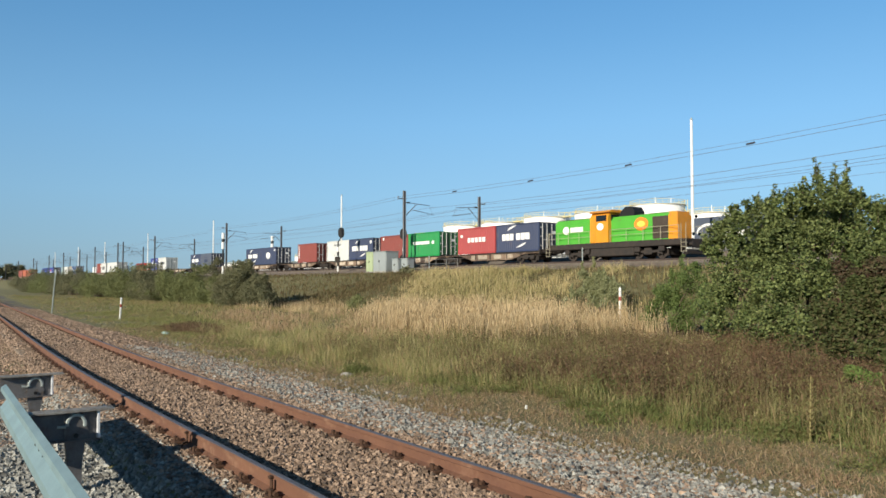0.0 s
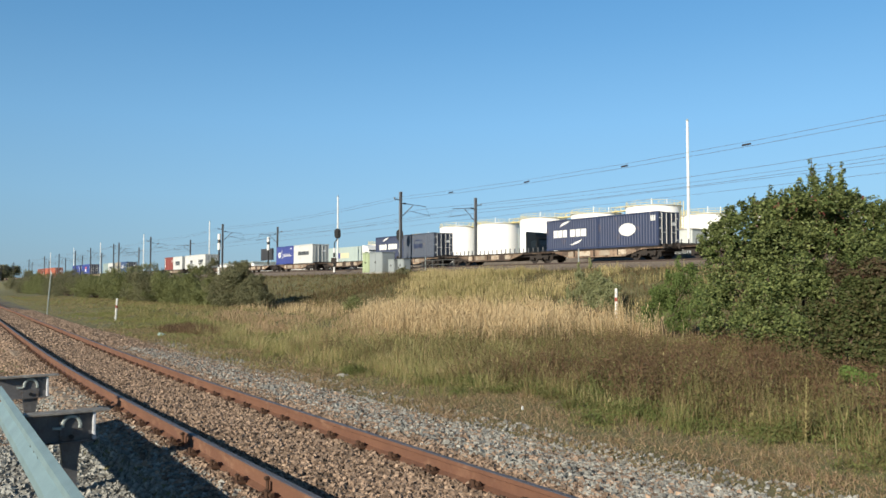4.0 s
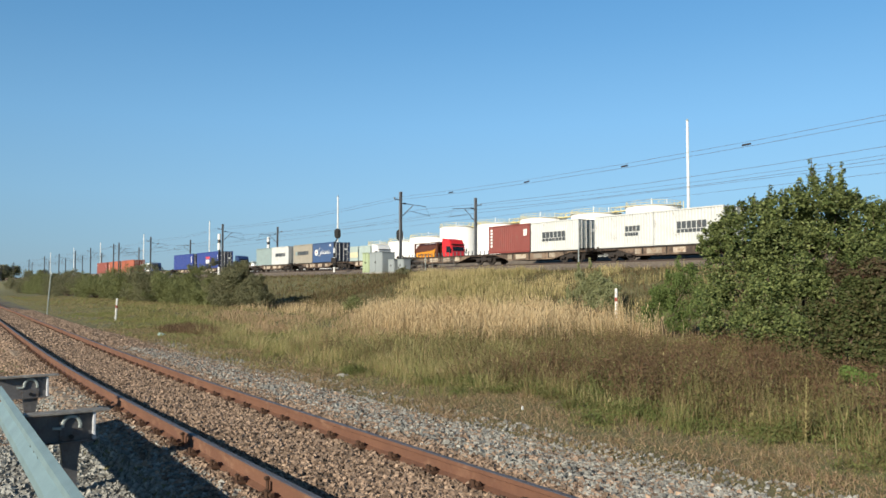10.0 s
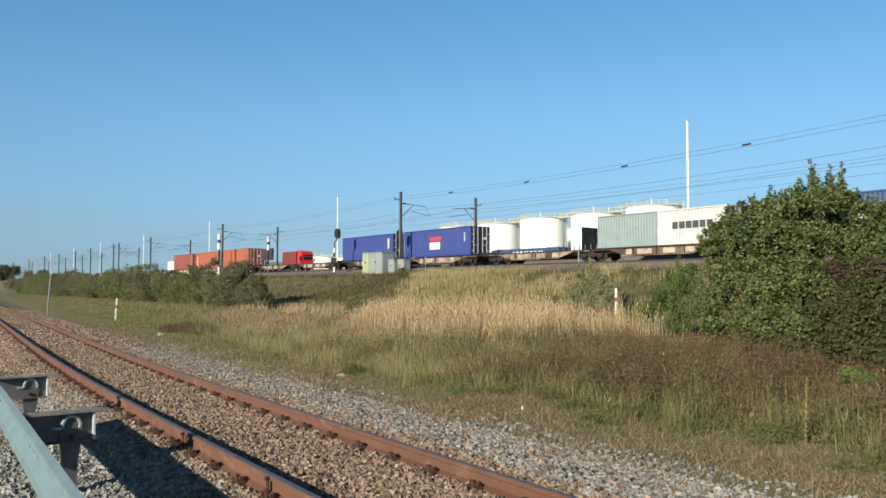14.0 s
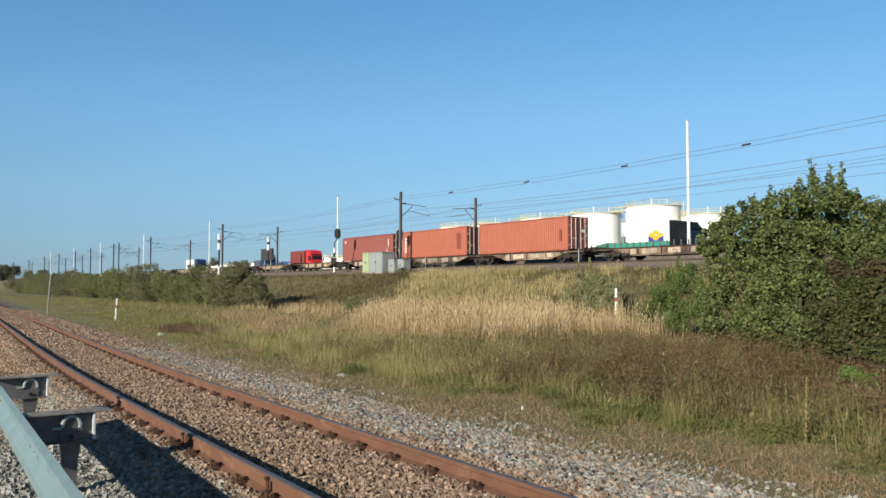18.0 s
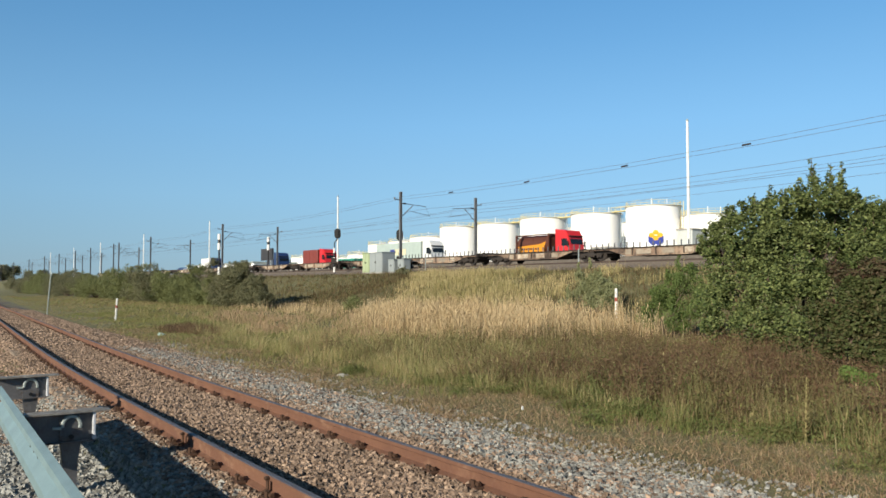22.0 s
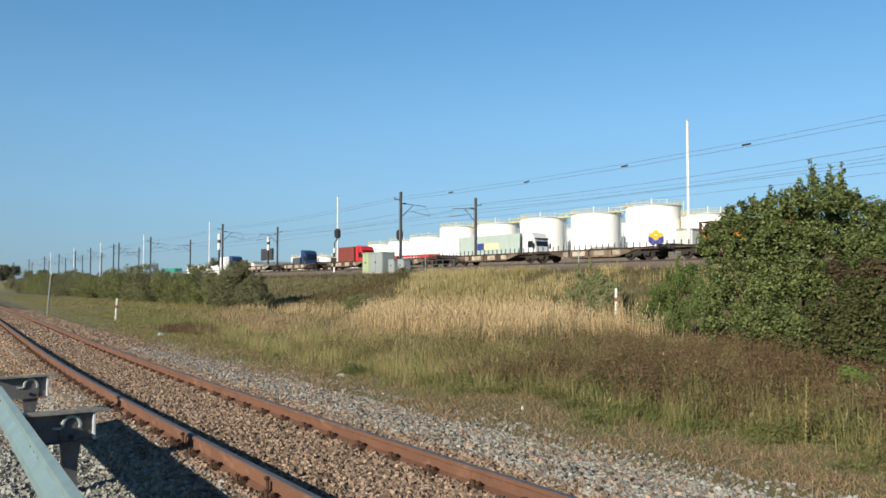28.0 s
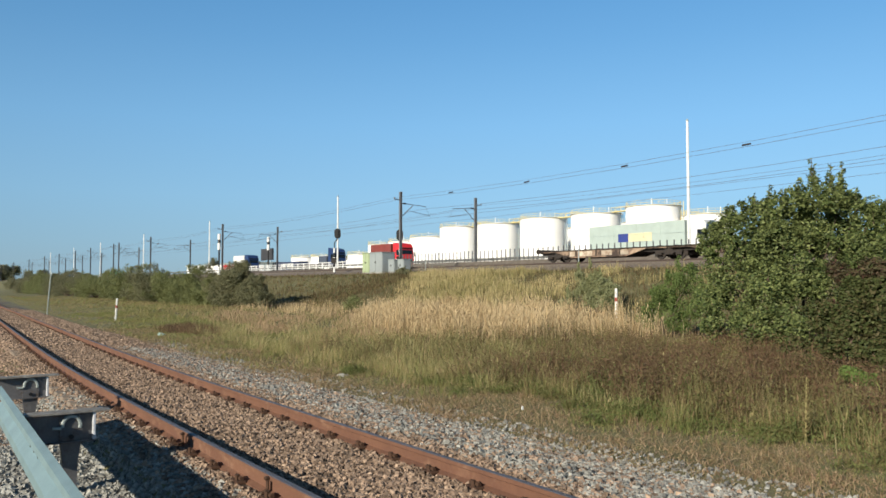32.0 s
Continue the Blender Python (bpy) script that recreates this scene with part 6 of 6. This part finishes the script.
bush("bush", "large dense green hawthorn-like bush", [(-13.71, 19.0, 2.89, 0.26), (-13.41, 19.0, 3.16, 0.26), (-13.00, 19.0, 3.41, 0.32), (-12.38, 19.0, 3.67, 0.28), (-9.16, 19.0, 3.45, 0.24), (-8.81, 19.0, 3.18, 0.32), (-13.64, 19.0, 2.56, 0.35), (-13.23, 19.0, 2.90, 0.41), (-12.69, 19.0, 3.15, 0.44), (-12.33, 19.3, 3.37, 0.46), (-11.56, 19.0, 3.50, 0.48), (-11.18, 19.3, 3.64, 0.47), (-10.48, 19.0, 3.70, 0.46), (-9.98, 19.0, 3.66, 0.42), (-9.80, 19.4, 3.44, 0.37), (-9.45, 19.3, 3.17, 0.36), (-9.09, 19.3, 2.88, 0.41), (-13.43, 19.0, 1.95, 0.48), (-12.53, 19.0, 2.37, 0.68), (-11.39, 18.7, 2.62, 0.67), (-11.00, 19.5, 2.85, 0.68), (-10.17, 19.6, 2.74, 0.64), (-9.22, 19.2, 2.40, 0.61), (-8.52, 19.2, 2.38, 0.72), (-11.03, 20.4, 3.11, 0.79), (-12.06, 20.5, 2.86, 0.95), (-10.15, 20.4, 2.62, 0.76), (-13.05, 20.4, 2.42, 0.90), (-13.52, 18.8, 1.12, 0.54), (-12.51, 18.6, 1.29, 0.67), (-11.39, 18.4, 1.52, 0.72), (-10.50, 18.3, 1.66, 0.69), (-12.98, 18.5, 0.36, 0.56), (-11.84, 18.2, 0.42, 0.64), (-10.79, 18.0, 0.55, 0.67), (-9.96, 17.8, 0.39, 0.64), (-8.45, 19.0, 1.59, 0.78), (-10.06, 18.8, 1.59, 0.69), (-9.24, 18.8, 1.59, 0.67)], 180000, 0.043, LEAF, 21,
     shoots=[(-10.59, 19.0, 4.68, 0.09), (-10.54, 19.0, 4.41, 0.11), (-10.47, 19.0, 4.16, 0.13), (-10.10, 19.0, 4.46, 0.08), (-10.13, 19.0, 4.24, 0.13), (-9.82, 19.0, 4.48, 0.08), (-9.86, 19.0, 4.23, 0.11), (-9.86, 19.0, 4.02, 0.13), (-11.76, 19.0, 4.12, 0.09), (-12.21, 19.0, 3.89, 0.11), (-12.82, 19.0, 3.66, 0.11), (-10.96, 19.0, 4.19, 0.12), (-9.49, 19.0, 3.81, 0.10), (-13.37, 19.0, 3.22, 0.10), (-9.10, 19.0, 3.39, 0.08), (-11.39, 19.0, 3.96, 0.10)], hollow=0.7, gaps=0.07)
bush("bush", "purple-brown bramble thicket in front of the bush", [(-8.75, 16.6, 1.88, 0.24), (-8.56, 16.6, 1.71, 0.24), (-7.98, 16.6, 1.89, 0.28), (-7.65, 16.6, 1.77, 0.30), (-8.89, 16.6, 1.04, 0.17)], 15000, 0.042, LEAFD, 23, gaps=0.02)
bush("bush", "dark green and olive thicket of low brambles", [(-7.84, 14.6, 0.40, 0.28), (-7.26, 14.6, 0.31, 0.29), (-6.82, 14.6, 0.16, 0.30), (-8.41, 14.6, 0.03, 0.22), (-8.65, 15.8, 0.88, 0.40), (-8.01, 15.8, 0.79, 0.45), (-7.41, 15.8, 0.59, 0.51), (-9.22, 15.8, 0.14, 0.36), (-7.04, 15.8, 1.04, 0.54), (-8.30, 16.4, 1.35, 0.35), (-7.73, 16.4, 1.30, 0.39)], 46000, 0.042, LEAFO, 24, gaps=-0.05)
bush("bush", "feathery dark green shrub in the reeds", [(-19.03, 24.0, 1.08, 0.64), (-18.33, 24.0, 1.51, 0.59), (-19.65, 24.0, 0.57, 0.56), (-18.53, 24.0, 0.46, 0.76), (-17.65, 24.0, 0.79, 0.62), (-18.76, 24.0, 1.83, 0.38), (-20.12, 24.0, 0.19, 0.44), (-18.00, 24.0, 2.07, 0.33), (-19.42, 24.0, 1.29, 0.43)], 19000, 0.034, LEAFF, 25, shoots=[(-18.62, 24.0, 2.56, 0.11), (-19.09, 24.0, 2.04, 0.13), (-18.02, 24.0, 2.24, 0.12), (-19.69, 24.0, 1.40, 0.13), (-17.63, 24.0, 1.82, 0.12), (-20.11, 24.0, 0.74, 0.11)], hollow=0.1)
bush("bush", "small grey-green willow shrub among reeds", [(-29.66, 30.0, 2.00, 0.36), (-28.67, 30.0, 1.93, 0.38), (-29.25, 30.0, 1.40, 0.60), (-28.12, 30.0, 1.46, 0.58), (-27.43, 30.0, 1.12, 0.52), (-28.85, 30.0, 0.75, 0.65), (-30.17, 30.0, 0.91, 0.43), (-30.96, 30.0, 0.53, 0.37), (-27.06, 30.0, 0.55, 0.37), (-27.90, 30.0, 0.62, 0.58)], 17000, 0.042, LEAF3, 27, shoots=[(-29.73, 30.0, 2.67, 0.09), (-28.90, 30.0, 2.89, 0.09), (-28.19, 30.0, 2.34, 0.09), (-27.49, 30.0, 1.87, 0.09), (-30.56, 30.0, 1.46, 0.09)], hollow=0.1)
bush("nettle_clump", "bright green nettles below the bramble thicket", [(-6.81, 13.2, 0.04, 0.13), (-6.62, 13.2, -0.00, 0.14), (-6.44, 13.2, -0.02, 0.11)], 5000, 0.04, NETTLE, 61, "weeds", hollow=0.2)
bush("bush", "low dark shrub at the foot of the bank", [(-49.4, 27, 0.1, 0.6), (-48.4, 27, 0.0, 0.55), (-50.3, 27, -0.1, 0.4), (-48.9, 27, 0.4, 0.35)], 5500, 0.05, LEAF4, 29, hollow=0.2)
bush("bush", "small shrub beside the cabinets", [(-64.6, 41.0, 2.8, 0.6), (-63.4, 40.8, 2.6, 0.5), (-65.4, 41.2, 2.7, 0.5)], 1200, 0.12, LEAF2, 31)
row = [(-59.8, 24, 1.3, 1.3), (-63.5, 24, 2.2, 1.7), (-67.4, 24, 2.5, 1.9), (-74.6, 24, 2.0, 1.9), (-83.8, 24, 1.5, 2.1), (-92.7, 24, 2.3, 2.2), (-102.0, 24, 2.1, 2.5), (-120.0, 24, 1.7, 2.7), (-141.9, 24, 2.0, 2.9), (-168.7, 24, 2.1, 2.9), (-201.5, 24, 2.6, 2.8)]
span = [1.2, 2.8, 5.0, 6.5, 7.0, 7.0, 11.0, 14.0, 16.0, 19.0, 22.0]
for i, (x, y, z, r) in enumerate(row):
    rs = random.Random(i)
    n = 22 + i
    lobes = []
    for _ in range(n):
        u = rs.uniform(-1.0, 1.0)
        big = rs.uniform(0.3, 0.7) * (1 - 0.35 * u * u)
        lobes.append((x + u * span[i], y + rs.uniform(-0.5, 0.5) * r, max(0.2, z + 0.35 * r * (1 - big) - rs.uniform(0.0, 0.5 + 0.9 * z) - 0.7 * u * u), r * big))
    lobes += [(x + rs.uniform(-0.8, 0.8) * span[i], y, z + r * rs.uniform(0.35, 0.6), r * rs.uniform(0.18, 0.3)) for _ in range(5)]
    olive = i in (3, 4, 6, 7, 9)
    bush("bush", "olive-green willow bush at the foot of the bank" if olive else "grey-green willow bush at the foot of the bank", lobes, 44000, 0.036 + 0.009 * r, LEAF4 if olive else LEAF2, 40 + i, hollow=0.15)
for k, (x, y, w, top) in enumerate(((-420, 30, 5, 8.5), (-455, 47, 6, 8.8), (-560, 50, 9, 9.0), (-590, 75, 12, 9.5), (-600, 105, 14, 9.0), (-620, 140, 14, 9.6))):
    far = thing("distant_tree", pose(x, y, ground(x, y)), "dark rounded tree on the horizon", "tree", "trees on the horizon")
    z = ground(x, y)
    part("trunk", rod(B(), (0, 0, -0.3), (0, 0, top * 0.6), 0.4, 8, 0.2), BARK, far)
    rs = random.Random(k)
    lobes = [(x + rs.uniform(-0.3, 0.3) * w, y + rs.uniform(-1, 1) * w, z + top * rs.uniform(0.25, 0.72), top * rs.uniform(0.22, 0.36)) for _ in range(9)]
    # greyer leaf colour stands in for the haze at this distance
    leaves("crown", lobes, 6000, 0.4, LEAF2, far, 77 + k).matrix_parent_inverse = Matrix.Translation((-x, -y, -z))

# ---- ballast ----
STONE = mat("brown_track_stones", (0.35, 0.255, 0.185), 0.95, scale=8, color2=(0.12, 0.08, 0.056), fine=60, bump=0.3, island=0.55)
STONE2 = mat("grey_shoulder_stones", (0.35, 0.345, 0.315), 0.95, scale=8, color2=(0.13, 0.126, 0.113), fine=60, bump=0.3, island=0.45)
free = lambda x, y: np.abs(np.abs(y - TRACK_Y) - 0.765) > 0.15 - 0.06 * (np.mod(x, 0.66) > 0.25)
pebbles("ballast_stones", 78000, -32, -2.5, 1.95, 4.75, 0.01, 0.024, STONE, "brown rust-stained ballast stones between the rails", 1.7, 3, free, 0.012)
pebbles("ballast_stones", 26000, -75, -24, 1.95, 6.2, 0.025, 0.045, STONE, "brown ballast stones farther along the track", 1.4, 33, free, 0.01)
pebbles("ballast_stones", 40000, -23, -2, 4.55, 6.6, 0.012, 0.031, STONE2, "grey broken ballast stones on the shoulder", 1.9, 4)
pebbles("ballast_stones", 19000, -36, -3, 4.5, 6.5, 0.013, 0.033, STONE, "brown stones mixed into the grey shoulder", 1.2, 44)
pebbles("ballast_stones", 13000, -3, 8, 1.95, 4.75, 0.013, 0.028, STONE, "brown ballast stones between the rails", 1.0, 66, free, 0.012)
pebbles("ballast_stones", 8000, -3, 8, 4.6, 6.4, 0.013, 0.03, STONE2, "grey broken ballast stones on the shoulder", 1.0, 67)
pebbles("loose_stones", 2600, -30, -2, 6.3, 7.3, 0.01, 0.028, STONE2, "loose stones strewn in the dry grass", 1.6, 6)
pebbles("ballast_stones", 19000, -14, -3, 0.7, 2.3, 0.012, 0.03, STONE2, "grey gravel beside the guard rail", 1.2, 5)
pebbles("ballast_stones", 12000, -40, -10.5, 0.9, 2.2, 0.012, 0.03, STONE, "brown ballast stones outside the near rail", 1.3, 55)


# ---- what moves ----
def motions():
    for ob, x, y, z in MOVING:
        walk(ob, [(0.0, pose(x, y, z)), (32.0, pose(x + SPEED * 32.0, y, z))])
    right = [
        (lorry_slate, [(0.0, -33.5), (10.0, 41.5), (32.0, 196.5)]),
        (lorry_black, [(0.0, -75.0), (3, -71.8), (6, -69.5), (8, -68.0), (11, -64.9), (12, -63.8), (14.5, -60.3), (17.5, -50.7), (18.5, -46.9), (22, -30.0), (32, 25.0)]),
        (lorry_tank, [(0.0, -104.0), (3, -98.0), (7, -91.5), (10, -89.1), (11, -88.4), (14, -85.5), (16.5, -81.7), (20, -73.8), (22, -65.6), (24, -57.3), (25.5, -50.2), (28, -38.0), (32, -16.0)]),
        (lorry_green, [(0.0, -115.3), (5.5, -111.6), (9, -109.8), (12, -108.0), (14.5, -105.4), (19, -100.2), (21, -96.2), (23, -91.9), (25, -85.4), (27.5, -74.0), (29, -66.1), (30, -59.5), (31, -53.2), (32, -46.5)]),
        (lorry_red, [(0.0, -260.0), (4, -196.0), (7, -168.1), (8, -158.5), (11, -146.9), (14, -138.3), (19, -133.7), (22, -128.6), (25, -121.3), (28.5, -113.4), (30, -108.7), (32, -102.6)]),
        (lorry_blue, [(0.0, -290.0), (6, -200.0), (10, -172.0), (13, -163.5), (17.5, -157.6), (20, -152.5), (23, -148.0), (25, -142.9), (28.5, -135.6), (31, -128.8), (32, -125.1)]),
        (lorry_blue_far, [(0.0, -330.0), (12, -230.0), (20, -195.0), (25, -182.0), (28.5, -174.7), (30, -170.8), (32, -166.1)]),
    ]
    for ob, rows in right:
        walk(ob, [(t, pose(x, LANE, ROAD_Z)) for t, x in rows])
    left = [(lorry_left_red, 25.0, -61.5, -22.3), (lorry_left_green, 18.0, -73.5, -20.5), (lorry_left_navy, 27.5, -91.0, -20.2), (lorry_left_blue, 14.0, -96.0, -20.5)]
    for ob, t0, x0, v in left:
        walk(ob, [(0.0, pose(x0 - v * t0, FAR_LANE, FAR_Z, 0, 0, 180)), (32.0, pose(x0 + v * (32 - t0), FAR_LANE, FAR_Z, 0, 0, 180))])


motions()
